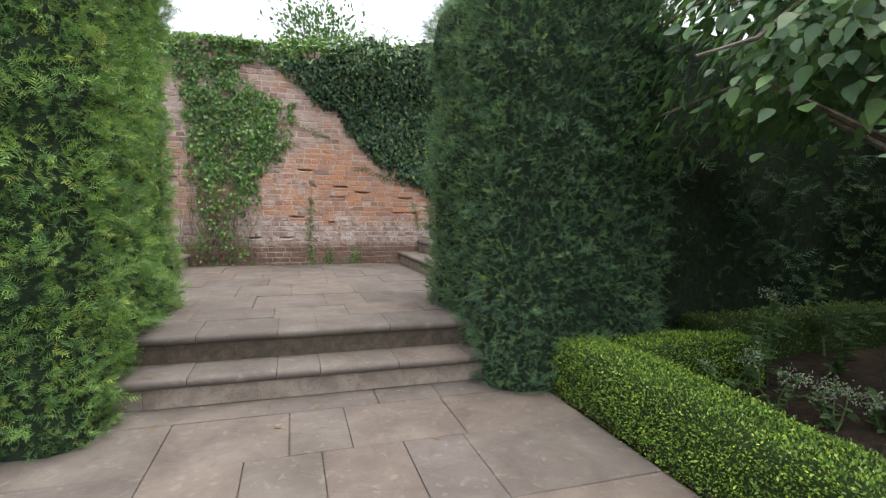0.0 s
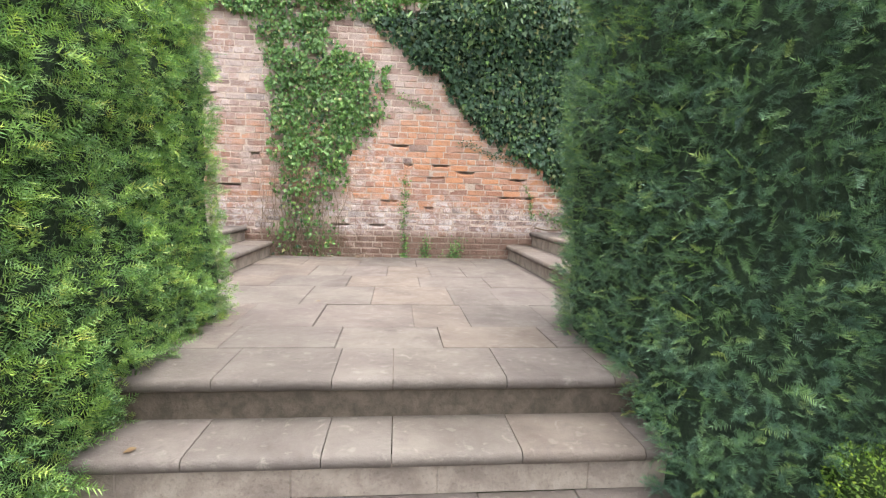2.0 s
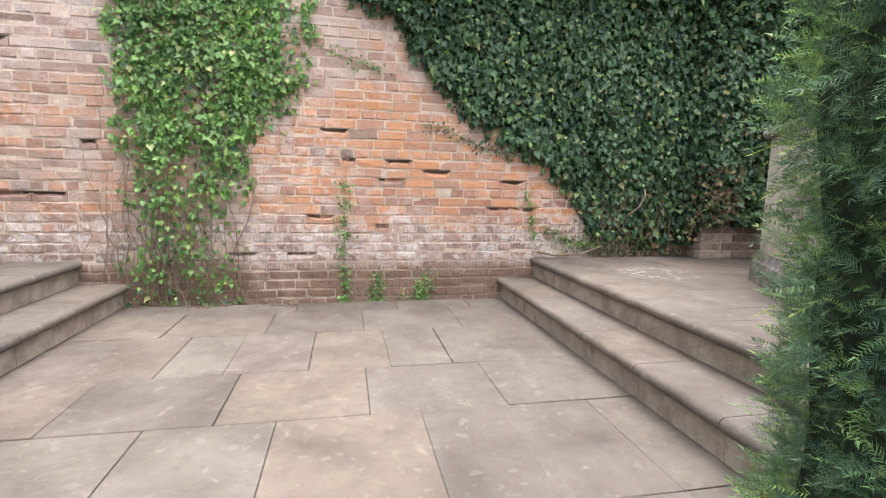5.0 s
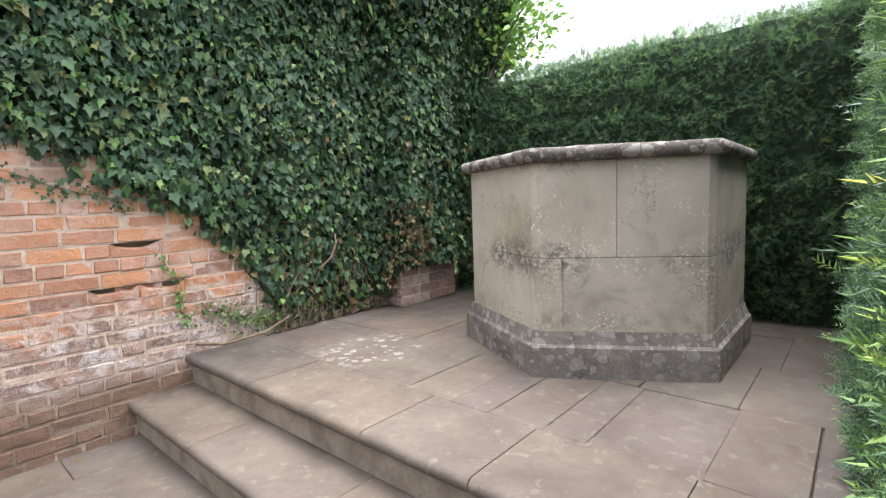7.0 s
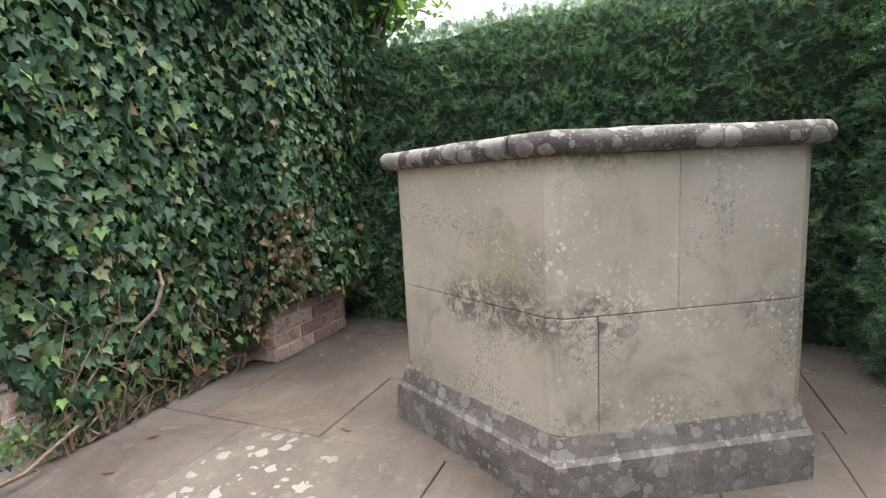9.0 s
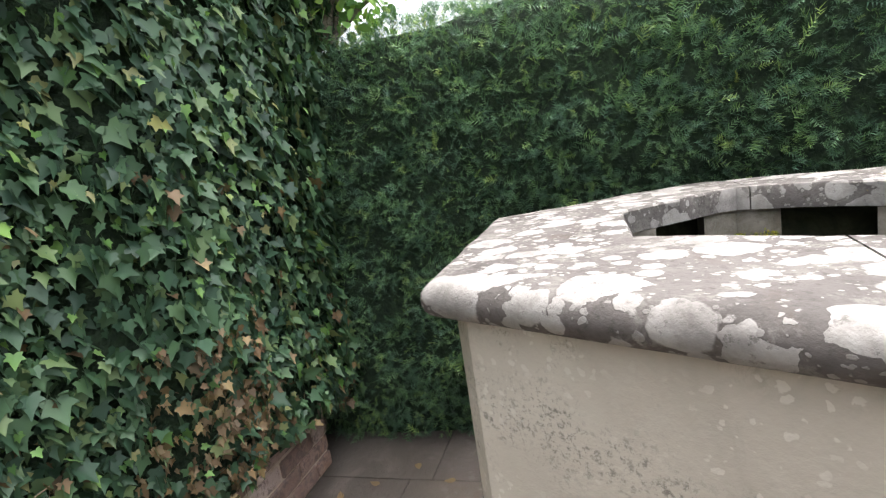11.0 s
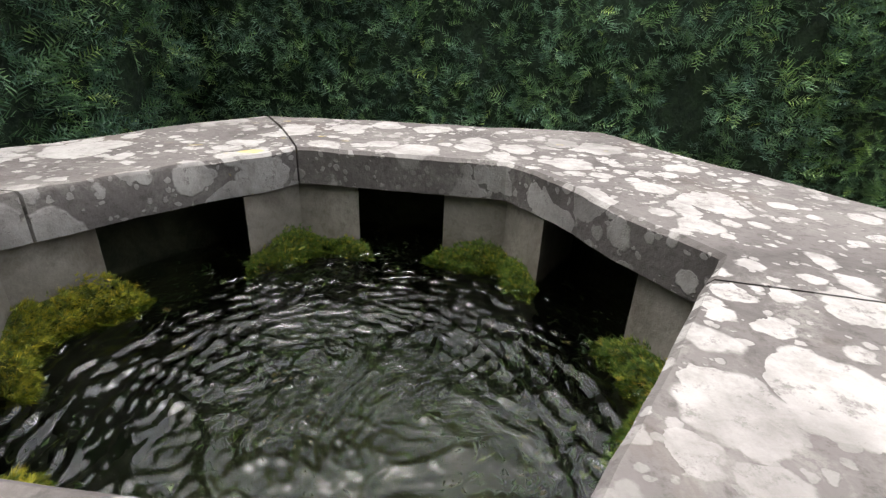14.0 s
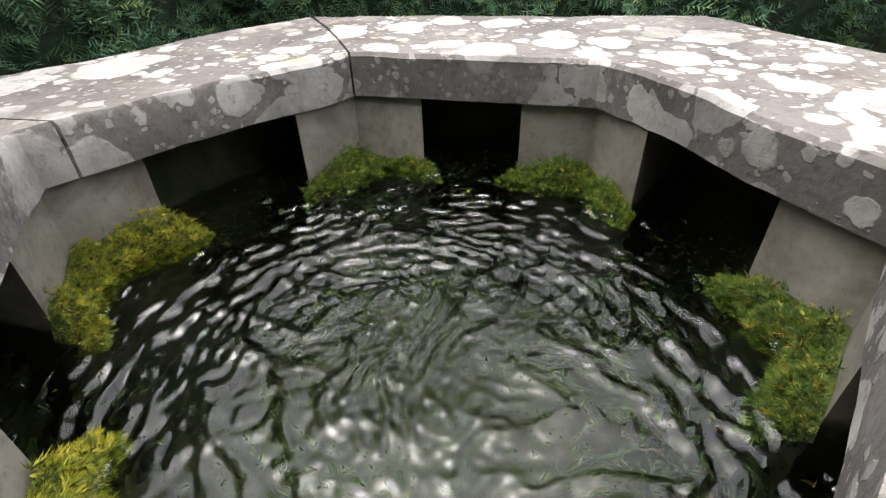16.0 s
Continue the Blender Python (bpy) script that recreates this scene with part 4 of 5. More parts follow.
# added ring: the dark of the chambers is put into its colour
hex_ring([(BODY_R - 0.164, 0.3), (BODY_R - 0.164, H - 0.072)], [(BODY_R - 0.19, H - 0.072), (BODY_R - 0.19, 0.3)], HEX, DEEP, "chamber_shade_ring", "black ring giving the chambers their shade", well)
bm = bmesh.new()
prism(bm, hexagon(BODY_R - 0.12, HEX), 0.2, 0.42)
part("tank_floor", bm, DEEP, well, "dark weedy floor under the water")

# the water, with rings spreading over it
WATER_Z = 0.878
nr, na = 180, 300
vs, fs = [], []
for i in range(nr + 1):
    for k in range(na):
        a = 2 * math.pi * k / na
        r = 0.60 * (i / nr)
        x, y = r * math.cos(a), r * math.sin(a)
        d = math.hypot(x - 0.03, y - 0.10)
        f = noise.noise((x * 3, y * 3, 2.0))
        g = noise.noise((x * 5 + 9, y * 5, 7.0))
        arc = noise.noise((d * 38 + 2 * f, 3.2 * (y - 0.1) / (d + 0.02) + g, 3.2 * (x - 0.03) / (d + 0.02)))
        cell = noise.noise((x * 27 + 2.6 * g, y * 27 + 2.6 * f, 4.1))
        ripple = noise.noise((x * 58 + 3 * f, y * 58 + 3 * g, 9.0))
        outer = min(max((d - 0.10) / 0.15, 0.15), 1.0)
        h = 0.0030 * noise.noise((x * 9 + f, y * 9, 0.3)) + 0.0012 * noise.noise((x * 19, y * 19, 6.0))
        h += 0.0038 * outer * math.exp(-7 * abs(arc)) + 0.0042 * math.exp(-7 * abs(cell)) + 0.0020 * math.exp(-6 * abs(ripple))
        vs.append((x, y, WATER_Z + h))
for i in range(nr):
    for k in range(na):
        fs.append((i * na + k, (i + 1) * na + k, (i + 1) * na + (k + 1) % na, i * na + (k + 1) % na))
water = mesh_part("water", [(x + WX, y + WY, h + TOP) for x, y, h in vs], fs, WATER, None, "", True)
tagged(water, "clear rippling spring water with dark depths and pale reflections", "water", "", "structure")

# ---- ivy ----


def tube(bm, points, r0, r1, sides=6):
    pts = [Vector(p) for p in points]
    rings = []
    for i, p in enumerate(pts):
        d = (pts[min(i + 1, len(pts) - 1)] - pts[max(i - 1, 0)]).normalized()
        a = d.orthogonal().normalized()
        b = d.cross(a)
        r = r0 + (r1 - r0) * i / (len(pts) - 1)
        rings.append([bm.verts.new(p + (a * math.cos(2 * math.pi * k / sides) + b * math.sin(2 * math.pi * k / sides)) * r) for k in range(sides)])
    for p, q in zip(rings, rings[1:]):
        for k in range(sides):
            bm.faces.new((p[k], p[(k + 1) % sides], q[(k + 1) % sides], q[k]))
    bm.faces.new(rings[0][::-1])
    bm.faces.new(rings[-1])


def wander(start, end, n, sway, seed):
    r = np.random.default_rng(seed)
    a, b = np.array(start, float), np.array(end, float)
    out = [tuple(a)]
    off = np.zeros(3)
    for i in range(1, n + 1):
        off = off * 0.7 + r.normal(0, sway, 3) * np.array([1, 0.3, 1])
        p = a + (b - a) * i / n + off * (1 if i < n else 0.3)
        out.append(tuple(p))
    return out


def edge_between(table, v):
    xs, ys = zip(*table)
    return float(np.interp(v, xs, ys))


EAST_LOW = [(0.2, 3.25), (0.45, 3.08), (1.27, 2.45), (1.6, 2.05), (1.95, 1.74), (2.45, 1.5), (2.75, 1.26), (2.9, 0.98), (3.08, 0.72), (3.90, 0.74), (4.0, 0.98), (4.62, 0.95), (4.74, 0.80), (5.2, 0.72)]
WEST_LEFT = [(0.36, -1.05), (0.7, -0.95), (1.4, -0.88), (2.0, -0.95), (2.6, -1.0), (3.0, -1.1), (3.25, -1.25), (3.35, -2.2), (3.6, -2.2)]
WEST_RIGHT = [(0.36, -0.1), (0.7, -0.06), (1.2, 0.02), (1.6, 0.14), (2.15, 0.56), (2.75, 0.55), (2.9, -0.02), (3.25, -0.1), (3.33, 0.75), (3.6, 0.75)]


def east_depth(x, z):
    """How far inside the east ivy's edge a place on the wall is; below nought outside it."""
    top = edge_between([(0.2, 3.42), (1.0, 3.5), (1.6, 3.72), (3.0, 3.8), (5.2, 3.75)], x) + 0.12 * noise.noise((x * 2.3, 4.0, 0)) + 0.08 * noise.noise((x * 8, 9.0, 0))
    return min(z - edge_between(EAST_LOW, x), 1.2 * (top - z)) + 0.10 * noise.noise((x * 3.1, z * 3.1, 0)) + 0.06 * noise.noise((x * 9, z * 9, 3))


def west_depth(x, z):
    a = edge_between(WEST_LEFT, z)
    b = edge_between(WEST_RIGHT, z)
    d = min(x - a, b - x)
    return d + 0.12 * noise.noise((x * 3.3, z * 3.3, 8)) + 0.07 * noise.noise((x * 9, z * 9, 5))


def bulge(x, z):
    """How far the ivy's mass stands off the wall."""
    b = 0.05 + 0.10 * min(max((z - 1.6) / 1.4, 0), 1) * min(max((x - 0.4) / 1.0, 0), 1)
    b += 0.20 * min(max((z - 2.75) / 0.5, 0), 1) * min(max((x - 0.8) / 0.5, 0), 1)
    if x > 3.8:
        b += 0.20 * min((x - 3.8) / 0.2, 1)
    return b + 0.05 * noise.noise((x * 2.2, z * 2.2, 1)) + 0.03 * noise.noise((x * 6, z * 6, 1))


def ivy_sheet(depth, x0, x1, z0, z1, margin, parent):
    """A dark sheet, coloured for the shade behind the leaves."""
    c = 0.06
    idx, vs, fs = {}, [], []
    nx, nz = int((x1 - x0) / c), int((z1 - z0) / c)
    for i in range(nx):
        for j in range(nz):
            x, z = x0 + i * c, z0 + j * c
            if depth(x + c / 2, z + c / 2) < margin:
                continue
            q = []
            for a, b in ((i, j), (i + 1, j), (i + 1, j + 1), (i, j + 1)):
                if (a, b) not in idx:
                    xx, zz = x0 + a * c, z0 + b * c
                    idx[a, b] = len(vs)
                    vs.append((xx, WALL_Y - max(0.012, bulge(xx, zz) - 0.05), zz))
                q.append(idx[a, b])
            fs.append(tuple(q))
    return mesh_part("shade_sheet", vs, fs, YEW_CORE, parent, "dark sheet for the shade behind the leaves", True)


def ivy_leaves(parent, depth, x0, x1, z0, z1, count, material, dens, size, singles=None, name="foliage", deep=0.0):
    got, tries = [], 0
    while len(got) < count and tries < count * 8:
        tries += 1
        x, z = rng.uniform(x0, x1), rng.uniform(z0, z1)
        d = depth(x, z)
        if d < 0 or rng.random() > dens(x, z, d):
            continue
        y = WALL_Y - max(0.012, bulge(x, z) * (1 if d > 0.12 else 0.35) - abs(rng.normal(0, 0.035)) + 0.02) - deep
        got.append((x, y, z))
    p = np.array(got)
    n = len(p)
    out = np.tile([0.0, -1.0, 0.25], (n, 1))
    out[p[:, 0] > 4.6] = [0.5, -0.8, 0.25]
    face = unit(out + rng.normal(0, 0.55, (n, 3)))
    along = unit(np.array([0, -0.25, -1.0]) + rng.normal(0, 0.45, (n, 3)))
    s = rng.uniform(*size, n) * rng.choice([0.7, 1.0, 1.25], n, p=[0.3, 0.5, 0.2])
    turn = basis(along, face)
    if singles is not None:
        near = np.nonzero(singles(p))[0][:290]
        keep = np.ones(n, bool)
        keep[near] = False
        datas = []
        for tv, tf in IVY_LEAVES:
            me = bpy.data.meshes.new("leaf")
            me.from_pydata(tv, [], tf)
            me.materials.append(material)
            datas.append(me)
        for k in near:
            ob = new("leaf", datas[int(rng.integers(0, 3))])
            m = Matrix(turn[k].tolist()).to_4x4()
            ob.matrix_basis = Matrix.Translation(p[k]) @ m @ Matrix.Diagonal((s[k], s[k], s[k], 1))
            ob.parent = parent
        p, turn, s = p[keep], turn[keep], s[keep]
    return scatter_mesh(name, IVY_LEAVES, p, turn, s, material, parent, "", "stuff")


ivy_east = thing("ivy", "thick dark glossy ivy mantling the brick wall", "ivy", (0, 0, 0), "ivy on the wall")
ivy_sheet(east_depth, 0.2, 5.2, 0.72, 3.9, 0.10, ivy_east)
ivy_leaves(ivy_east, east_depth, 0.2, 5.2, 0.72, 3.95, 22000, IVY, lambda x, z, d: min(1, 0.25 + d * 4) * (0.45 if z < 1.05 and x > 3.2 else 1) * (0.45 if 3.9 < x < 4.2 and z < 1.55 else 1), (0.034, 0.068), lambda p: (p[:, 0] > 3.1) & (p[:, 0] < 4.2) & (p[:, 2] > 1.3) & (p[:, 2] < 2.3))
ivy_leaves(ivy_east, east_depth, 2.7, 4.9, 0.74, 2.1, 520, IVY_DRY, lambda x, z, d: 1.0 if z < 1.5 else 0.3, (0.03, 0.055), None, "dead_leaves")
ivy_leaves(ivy_east, east_depth, 3.85, 4.3, 0.9, 1.6, 420, IVY_DRY, lambda x, z, d: 1.0, (0.02, 0.045), None, "dead_leaves", 0.02)
ivy_leaves(ivy_east, east_depth, 0.4, 5.0, 0.8, 3.9, 1400, IVY_PALE, lambda x, z, d: 1.0, (0.025, 0.05), None, "young_leaves", 0.015)
ivy_west = thing("ivy", "fresh green ivy climbing the brick wall in a broad column", "ivy", (0, 0, 0), "ivy on the wall")
ivy_leaves(ivy_west, west_depth, -2.2, 0.8, 0.36, 3.58, 8200, IVY_PALE, lambda x, z, d: min(1, 0.2 + d * 3.5) * (1 if z > 1.6 else 0.2 + 0.75 * max(0, z - 1.0)) * (1 if noise.noise((x * 4.0, z * 2.6, 2.0)) > -0.28 else 0.25), (0.028, 0.056))
# darker leaves nearer the wall: shade within the ivy put into their colour
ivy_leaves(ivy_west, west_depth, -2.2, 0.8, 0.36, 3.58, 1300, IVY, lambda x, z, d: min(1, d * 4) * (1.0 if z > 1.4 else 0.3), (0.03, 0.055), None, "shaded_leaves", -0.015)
bm = bmesh.new()
for k in range(70):
    x = rng.uniform(-1.0, 0.0)
    tube(bm, wander((x + rng.normal(0, 0.15), WALL_Y - 0.03, 0.37), (x + rng.normal(0, 0.2), WALL_Y - 0.02, rng.uniform(0.9, 2.2)), 10, 0.03, 100 + k), rng.uniform(0.0025, 0.007), 0.0012, 4)
for k in range(16):
    x = rng.uniform(-1.0, 0.3)
    tube(bm, wander((x, WALL_Y - 0.05, 0.37), (x + rng.uniform(-0.5, 0.5), WALL_Y - rng.uniform(0.1, 0.3), 0.375), 6, 0.02, 300 + k), 0.005, 0.002, 5)
tagged(part("stem_web", bm, STEM, ivy_west, "bare brown ivy stems"), kind="stuff")
bm = bmesh.new()
for k in range(30):
    x = rng.uniform(2.9, 3.95)
    z0 = 0.73
    tube(bm, wander((x + rng.normal(0, 0.1), WALL_Y - 0.04, z0), (x + rng.normal(0, 0.25), WALL_Y - 0.06, rng.uniform(1.0, 1.45)), 9, 0.035, 400 + k), rng.uniform(0.003, 0.009), 0.0015, 5)
tube(bm, [(2.45, WALL_Y - 0.05, 0.78), (2.6, WALL_Y - 0.09, 0.75), (2.85, WALL_Y - 0.12, 0.77), (3.05, WALL_Y - 0.08, 0.83)], 0.012, 0.007)
tube(bm, [(3.30, WALL_Y - 0.10, 1.12), (3.36, WALL_Y - 0.16, 1.20), (3.40, WALL_Y - 0.17, 1.30), (3.42, WALL_Y - 0.13, 1.36)], 0.011, 0.006)
tagged(part("stem_web", bm, STEM, ivy_east, "bare brown ivy stems"), kind="stuff")


def strand(label, x, z0, z1, count, wid, seed, lean=0.0, leaf=None):
    """A thin strand of ivy by itself on the bricks."""
    v = thing("ivy_strand", label, "ivy", (x, WALL_Y, z0), "ivy on the wall")
    r = np.random.default_rng(seed)
    bm = bmesh.new()
    pts = wander((0, -0.012, 0), (lean + r.normal(0, 0.03), -0.012, z1 - z0), 8, 0.012, seed)
    tube(bm, pts, 0.004, 0.0015, 5)
    part("stem", bm, STEM, v)
    t = r.random(count) ** 1.3
    p = np.array([np.array(pts)[min(int(a * 8), 7)] for a in t]) + r.normal(0, 1, (count, 3)) * np.array([wid, 0.012, 0.03])
    p[:, 2] = np.where(z0 < 0.8, np.abs(p[:, 2]), p[:, 2])
    p[:, 1] = -0.015 - np.abs(p[:, 1])
    face = unit(np.array([0, -1, 0.3]) + r.normal(0, 0.4, (count, 3)))
    along = unit(np.array([0, -0.2, -1]) + r.normal(0, 0.6, (count, 3)))
    scatter_mesh("foliage", IVY_LEAVES, p, basis(along, face), r.uniform(0.014, 0.03, count), leaf or IVY_PALE, v, "", "stuff")


strand("thin strand of young ivy creeping up the bricks", 0.76, TERRACE, 1.47, 300, 0.028, 1)
strand("small tuft of ivy rooted at the foot of the wall", 1.04, TERRACE, 0.64, 110, 0.035, 2)
strand("small tuft of ivy rooted at the foot of the wall", 1.37, TERRACE, 0.64, 190, 0.055, 3)
strand("spray of ivy trailing over the pale bricks", 2.95, 0.80, 1.0, 160, 0.06, 4, -0.45)
strand("spray of ivy trailing over the pale bricks", 2.42, 0.92, 1.40, 70, 0.02, 5, -0.06)
strand("bushy tuft of dark ivy over the edge of the steps", 3.10, 0.76, 1.15, 420, 0.13, 6, 0.05, IVY)
strand("dry runner of ivy reaching along the bricks", 2.15, 1.62, 1.90, 150, 0.035, 7, -0.78, IVY)
strand("bare runner of ivy reaching along the bricks", 1.05, 2.28, 2.42, 70, 0.04, 8, -0.55)

# ---- bushes on and behind the wall ----


def bush(name, label, centre, radii, count, templates, size, material, droop, seed, stems=10, category="bush"):
    b = thing(name, label, category, (centre[0], centre[1], centre[2] - radii[2]))
    r = np.random.default_rng(seed)
    bm = bmesh.new()
    tips = []
    for k in range(stems):
        d = r.normal(0, 1, 3)
        d[2] = abs(d[2])
        d = d / np.linalg.norm(d) * np.array(radii) * r.uniform(0.6, 1.0)
        end = np.array([0, 0, radii[2]]) + d
        pts = wander((r.normal(0, 0.05), 0, 0), end, 6, 0.03, seed * 31 + k)
        tube(bm, pts, 0.018, 0.004, 5)
        tips += pts[2:]
    part("branch_web", bm, BARK, b, "thin brown branches")
    tips = np.array(tips)
    p = tips[r.integers(0, len(tips), count)] + r.normal(0, 1, (count, 3)) * np.array(radii) * 0.22
    along = unit(p - np.array([0, 0, radii[2] * 0.6]) + r.normal(0, 0.5, (count, 3)) * radii[0] + np.array([0, 0, droop]))
    face = unit(np.array([0, 0, 1.0]) + r.normal(0, 0.5, (count, 3)))
    scatter_mesh("foliage", templates, p, basis(along, face), r.uniform(*size, count), material, b, "", "stuff")
    return b


bush("shrub", "young tree with small leaves rising behind the wall", (1.0, 8.75, 3.95), (0.8, 0.5, 0.7), 1700, OVAL_LEAVES, (0.05, 0.09), TREE_LEAF, 0.2, 3, 16)
bush("shrub", "leafy climber drooping over the wall top", (1.75, 7.85, 3.46), (0.85, 0.36, 0.36), 4200, NARROW_LEAVES, (0.07, 0.13), CLIMBER, -0.6, 4, 18)
bush("shrub", "leafy climber drooping over the wall top", (3.4, 7.85, 3.5), (1.0, 0.36, 0.42), 3600, NARROW_LEAVES, (0.07, 0.12), CLIMBER, -0.5, 5, 18)
bush("shrub", "pale shrub at the corner above the hedge", (5.15, 7.6, 3.15), (0.75, 0.5, 0.5), 2600, OVAL_LEAVES, (0.05, 0.09), YEW_SUNNY, 0.1, 6, 14)
bush("shrub", "tangle of ivy lying along the wall top", (-0.6, 8.02, 3.52), (1.3, 0.25, 0.10), 1900, IVY_LEAVES, (0.04, 0.07), IVY_PALE, 0.1, 7, 16)
bush("shrub", "low tuft of grass and leaves on the wall top", (0.75, 8.0, 3.56), (0.5, 0.2, 0.12), 500, OVAL_LEAVES, (0.05, 0.09), IVY_PALE, 0.2, 8, 8)

# ---- moss and weed in the well ----
MOSS_TUFT = [([(-0.06, 0, 0), (0.06, 0, 0), (0.0, 1.0, 0.06), (0.30, 0.62, 0.1), (-0.30, 0.55, 0.1), (0.14, 0.85, -0.2), (-0.16, 0.8, -0.2)], [(0, 1, 2), (0, 1, 3), (0, 4, 1), (0, 1, 5), (0, 6, 1)])]
MOSS_TALL = (0.060, 0.056, 0.050, 0.046, 0.040, 0.044)
for i in range(6):
    a = radians(60 * i + HEX) + BORE_TURN
    c = np.array([math.cos(a), math.sin(a)])
    side = np.array([-c[1], c[0]])
    base = np.array([WX + BORE.x + BORE_OUT[i].x, WY + BORE.y + BORE_OUT[i].y]) + c * (BORE_R + 0.012)
    m = thing("moss_clump", "cushion of green and golden moss at the foot of a pier", "moss", (base[0], base[1], TOP + WATER_Z - 0.015), "moss in the well")
    n = 4200
    u = rng.uniform(-1, 1, n)
    t = rng.random(n)
    back = -np.abs(u) * 0.063
    lumpy = 1 + 0.55 * np.array([noise.noise((q * 2.5, i * 7.0, 0.5)) + 0.6 * noise.noise((q * 8.0, i * 7.0, v * 5.0)) for q, v in zip(u, t)])
    reach = (0.003 + 0.046 * np.sqrt(1 - t ** 1.6)) * lumpy
    hgt = MOSS_TALL[i] * t * lumpy * np.sqrt(np.clip(1.08 - u ** 4, 0, 1))
    xy = c[None, :] * (back - reach)[:, None] + side[None, :] * (u * 0.112)[:, None]
    p = np.column_stack([xy, hgt])
    outw = np.column_stack([-c[0] * np.ones(n), -c[1] * np.ones(n), 0.3 + 0.9 * t]) + rng.normal(0, 0.75, (n, 3))
    scatter_mesh("moss_coat", MOSS_TUFT, p, basis(unit(outw), unit(rng.normal(0, 1, (n, 3)))), rng.uniform(0.006, 0.015, n), GOLD_MOSS if i in (0, 1) else MOSS, m, "", "stuff")
    vs, fs = [], []
    for a1 in range(13):
        for b1 in range(9):
            uu, tt = -1 + a1 / 6, b1 / 8
            lm = 1 + 0.4 * noise.noise((uu * 2.5, i * 7.0, 0.5))
            rc = (0.001 + 0.041 * math.sqrt(1 - tt ** 1.6)) * lm
            w = c * (-abs(uu) * 0.063 - rc) + side * uu * 0.112
            vs.append((w[0], w[1], MOSS_TALL[i] * 0.85 * tt * lm * math.sqrt(max(0, 1.08 - uu ** 4)) - 0.02 * (b1 == 0)))
    for a1 in range(12):
        for b1 in range(8):
            k0 = a1 * 9 + b1
            fs.append((k0, k0 + 1, k0 + 10, k0 + 9))
    mesh_part("cushion", vs, fs, MOSS_BED, m, "", True)

weed = thing("water_weed", "drifting green and brown weed under the water", "water plant", (WX, WY, TOP + 0.42))
n = 5000
k = rng.integers(0, 40, n)
ring, turn = rng.uniform(0.12, 0.47, 40), rng.uniform(0, 2 * math.pi, 40)
cx, cy = ring * np.cos(turn), ring * np.sin(turn)
p = np.column_stack([cx[k] + rng.normal(0, 0.06, n), cy[k] + rng.normal(0, 0.06, n), np.clip(rng.normal(0.20, 0.05, n) + 0.38 * np.hypot(cx[k], cy[k]), 0.02, 0.435)])
scatter_mesh("weed_fronds", MOSS_TUFT, p, basis(unit(rng.normal(0, 1, (n, 3)) + np.array([0.6, 0.3, 0.5])), unit(rng.normal(0, 1, (n, 3)))), rng.uniform(0.010, 0.022, n), WEED, weed, "", "stuff")

# ---- low box hedges and the shaded bed ----


def box_hedge(label, dims, count):
    x0, x1, y0, y1, z0, z1 = dims
    h = thing("box_hedge", label, "hedge", ((x0 + x1) / 2, (y0 + y1) / 2, z0), "box edging")
    off = Vector(h.location)
    v, f = rounded_shell(*dims, 0.07, 0.07, 0.035, "nsewt")
    v = [p - off for p in v]
    # core coloured dark for the shade between the box leaves
    mesh_part("core", v, f, BOX_CORE, h, "dark shell for the shade inside", True)
    p, nn = sample(v, f, count)
    p = p + nn * rng.normal(0.008, 0.010, (count, 1))
    along = unit(nn + rng.normal(0, 0.8, (count, 3)) + np.array([0, 0, 0.4]))
    face = unit(nn + rng.normal(0, 0.7, (count, 3)) + np.array([0, 0, 0.5]))
    scatter_mesh("foliage", BOX_LEAVES, p, basis(along, face), rng.uniform(0.011, 0.019, count), BOX_LEAF, h, "", "stuff")


box_hedge("low clipped box hedge edging the path", (2.13, 2.47, -1.2, 3.34, -0.02, 0.34), 62000)
box_hedge("low box hedge turning along the flower bed", (2.5, 3.55, 2.72, 3.05, -0.02, 0.34), 15000)
box_hedge("low box hedge in the shade at the back of the bed", (3.6, 8.5, 3.2, 3.6, -0.02, 0.34), 9000)


def herb(label, x, y, tall, count, material, leaf, seed, head=None):
    r = np.random.default_rng(seed)
    h = thing("bed_plant", label, "plant", (x, y, 0.02), "plants in the bed")
    bm = bmesh.new()
    pts_all = []
    for k in range(int(r.integers(2, 5))):
        pts = wander((r.normal(0, 0.03), r.normal(0, 0.03), 0), (r.normal(0, 0.09), r.normal(0, 0.09), tall * r.uniform(0.8, 1.05)), 6, 0.012, seed * 17 + k)
        tube(bm, pts, 0.006, 0.003, 5)
        pts_all.append(pts)
    part("stems", bm, HERB, h, "green stems")
    p = []
    for k in range(count):
        s = pts_all[int(r.integers(0, len(pts_all)))]
        p.append(np.array(s[int(r.integers(1, 7))]) + r.normal(0, 0.012, 3))
    p = np.array(p)
    a = r.uniform(0, 2 * math.pi, count)
    along = unit(np.column_stack([np.cos(a), np.sin(a), r.uniform(-0.2, 0.6, count)]))
    scatter_mesh("leaves", OVAL_LEAVES, p, basis(along, np.tile([0.0, 0.0, 1.0], (count, 1)) + r.normal(0, 0.2, (count, 3))), r.uniform(*leaf, count), material, h, "", "stuff")
    if head:
        p = np.concatenate([np.array(s[-1]) + r.normal(0, 1, (head, 3)) * np.array([0.035, 0.035, 0.02]) for s in pts_all])
        m = len(p)
        scatter_mesh("flower_head", BOX_LEAVES, p, basis(unit(r.normal(0, 1, (m, 3)) + np.array([0, 0, 1])), unit(r.normal(0, 1, (m, 3)))), r.uniform(0.012, 0.022, m), PALE_FLOWER, h, "pale green flower head", "stuff")


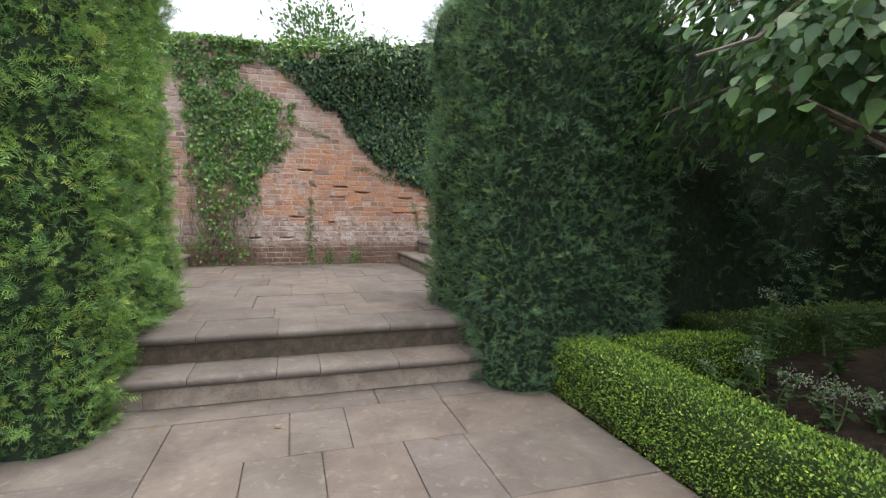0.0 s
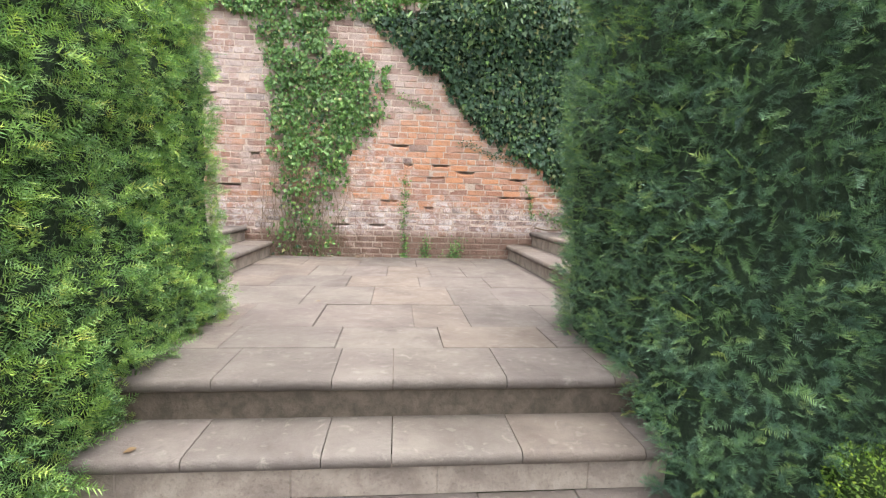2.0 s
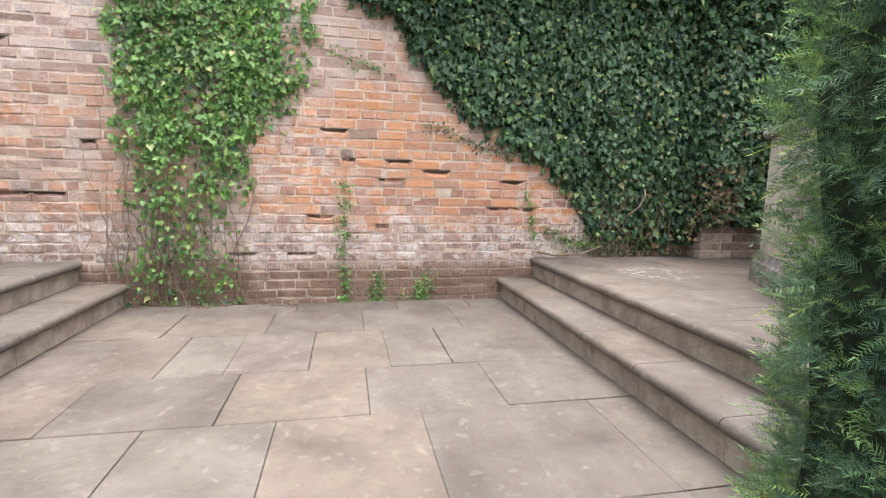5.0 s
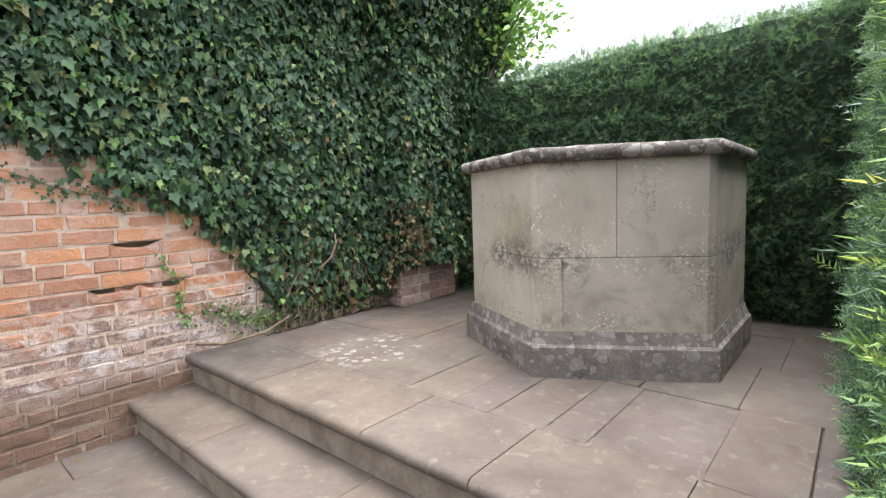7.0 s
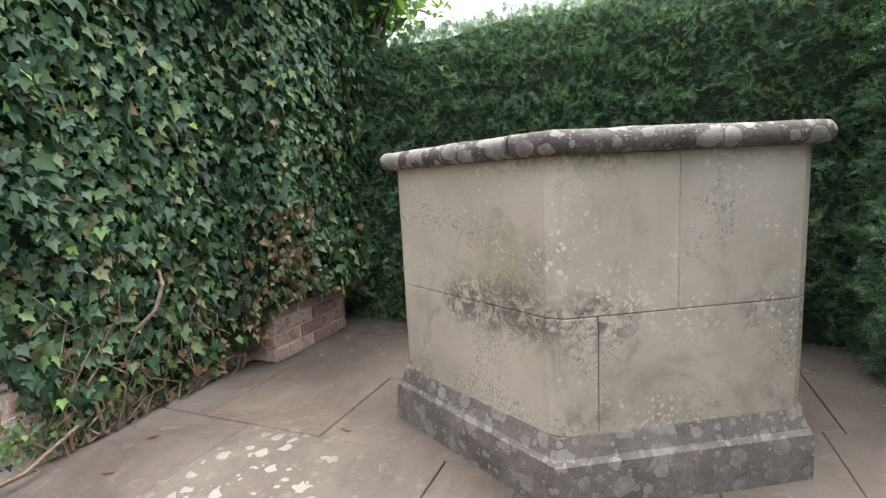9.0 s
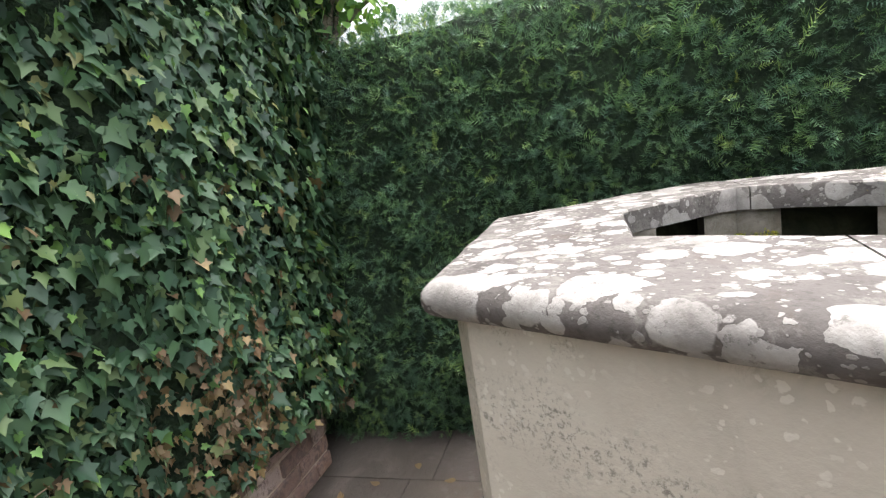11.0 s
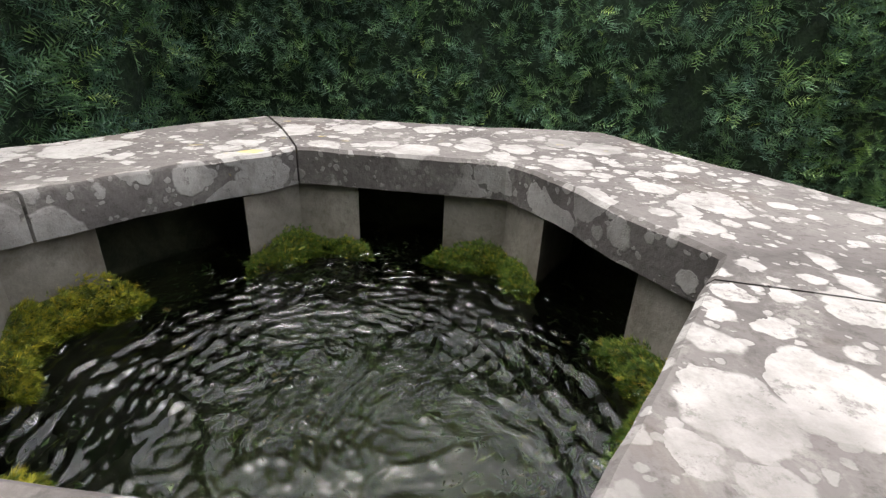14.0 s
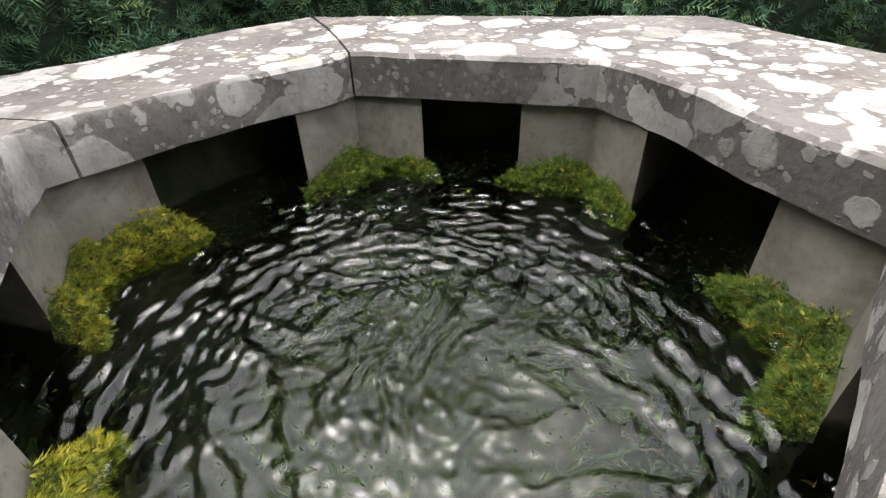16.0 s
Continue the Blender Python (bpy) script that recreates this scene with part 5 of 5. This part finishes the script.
for i, (x, y, tall, count, head) in enumerate(((3.30, 2.62, 0.55, 70, 0), (3.55, 2.75, 0.62, 80, 40), (4.15, 2.70, 0.50, 90, 0), (3.1, 2.3, 0.34, 50, 60), (3.25, 2.1, 0.2, 50, 70), (3.45, 1.95, 0.18, 50, 80), (3.6, 1.8, 0.2, 50, 70), (3.75, 2.0, 0.2, 40, 60), (4.6, 3.1, 0.7, 80, 0), (3.0, 2.55, 0.3, 40, 50))):
    herb("leafy herbaceous plant growing in bare soil" if not head else "pale-headed plant growing in bare soil", x, y, tall, count, HERB, (0.05, 0.11) if not head else (0.03, 0.07), 40 + i, head or None)

# ---- the broad-leaved tree over the bed ----
tree = thing("tree", "broad-leaved tree with drooping pointed leaves over the flower bed", "tree", (3.66, 2.03, 0))
bm = bmesh.new()
trunk = [(0, 0, -0.05), (0.02, 0.01, 0.5), (0.0, 0.03, 1.1), (0.05, 0.02, 1.7), (0.03, 0.06, 2.4), (0.08, 0.05, 3.6)]
tube(bm, trunk, 0.085, 0.035, 10)
part("trunk", bm, BARK, tree, "slim grey-brown trunk", True)
r = np.random.default_rng(11)
bm = bmesh.new()
anchors = []
for k in range(46):
    a = r.uniform(0, 2 * math.pi)
    z0 = r.uniform(1.6, 3.3)
    reach = r.uniform(0.9, 1.75) * (1.0 if z0 < 3 else 0.8)
    end = (math.cos(a) * reach, math.sin(a) * reach * 1.1, z0 + r.uniform(-0.35, 0.35))
    mid = (end[0] * 0.5, end[1] * 0.5, z0 + r.uniform(0.15, 0.35))
    pts = [(0.02, 0.03, z0 - 0.25), mid, (end[0] * 0.8, end[1] * 0.8, end[2] + 0.12), end]
    tube(bm, pts, 0.022, 0.005, 6)
    for t in np.linspace(0.35, 1.0, 7):
        i = min(int(t * 3), 2)
        f = t * 3 - i
        anchors.append(np.array(pts[i]) * (1 - f) + np.array(pts[i + 1]) * f)
part("limb", bm, BARK, tree, "thin spreading limbs")
anchors = np.array(anchors)
n = 13000
p = anchors[r.integers(0, len(anchors), n)] + r.normal(0, 0.15, (n, 3))
p = p[(p[:, 2] > 1.38) & (p[:, 0] > -1.36)]
n = len(p)
rad = p * np.array([1, 1, 0])
along = unit(rad * 0.5 + r.normal(0, 0.35, (n, 3)) + np.array([0, 0, -0.75]))
face = unit(rad + np.array([0, 0, 0.9]) + r.normal(0, 0.4, (n, 3)))
scatter_mesh("crown", OVAL_LEAVES, p, basis(along, face), r.uniform(0.065, 0.112, n), TREE_LEAF, tree, "crown of drooping pointed leaves", "stuff")

# dark evergreen mass beyond the bed, which closes the view there
bush("evergreen_tree", "dark evergreen crown shading the back of the bed", (6.4, 1.7, 2.15), (2.4, 1.8, 0.95), 6500, OVAL_LEAVES, (0.12, 0.22), YEW, -0.3, 21, 40, "tree")
hedge("yew_hedge", "dark yew hedge closing the far side of the bed", (8.2, 9.4, -4.0, 4.2, -0.02, 2.9), 120, YEW, "wnst", "w", 0.15, (0.12, 0.2), 0.08, "hedges round the court")

# ---- litter ----
for k, (x, y, z) in enumerate(((-0.22, 3.12, 0.0), (0.42, 2.95, 0.0), (0.62, 3.22, 0.0), (0.95, 3.2, 0.0), (-0.3, 3.45, 0.18), (1.5, 7.6, 0.36), (0.2, 7.7, 0.36), (1.75, 6.9, 0.36), (3.0, 7.55, 0.72), (3.45, 7.5, 0.72), (4.3, 7.4, 0.72), (4.6, 7.1, 0.72), (2.9, 6.75, 0.72), (-0.9, 7.75, 0.36), (3.7, 7.62, 0.72), (0.1, 5.2, 0.36), (4.15, 7.52, 0.72), (4.45, 7.55, 0.72), (4.7, 7.3, 0.72), (4.55, 7.42, 0.72), (4.25, 7.2, 0.72), (3.85, 7.58, 0.72), (3.2, 7.66, 0.72), (2.75, 7.7, 0.72), (0.55, 7.78, 0.36), (-0.35, 7.7, 0.36), (1.2, 7.8, 0.36), (1.85, 7.74, 0.36), (-0.7, 7.55, 0.36), (-0.15, 3.2, 0.0), (1.2, 2.6, 0.0), (3.5, 6.9, 0.72), (4.75, 5.3, 0.72), (4.6, 5.15, 0.72))):
    tv, tf = OVAL_LEAVES[k % 2]
    me = bpy.data.meshes.new("fallen_leaf")
    me.from_pydata([(a * 0.05, b * 0.05, abs(c) * 0.05 + 0.004) for a, b, c in tv], [], tf)
    me.materials.append(IVY_DRY)
    ob = new("fallen_leaf", me)
    ob.matrix_basis = pose(x, y, z + 0.002, 0, 0, rng.uniform(0, 360))
    tagged(ob, "dry curled brown leaf lying on the flagstones", "leaf", "fallen leaves")

# ---- bricks of the wall nearest the walk ----
for kind, cx, cz, proud, tilt in near_bricks:
    b = new("brick", brick_mesh(kind))
    b.matrix_basis = Matrix.Translation((cx, WALL_Y - proud, cz)) @ Matrix.Rotation(tilt, 4, "Y")
    b.parent = wall
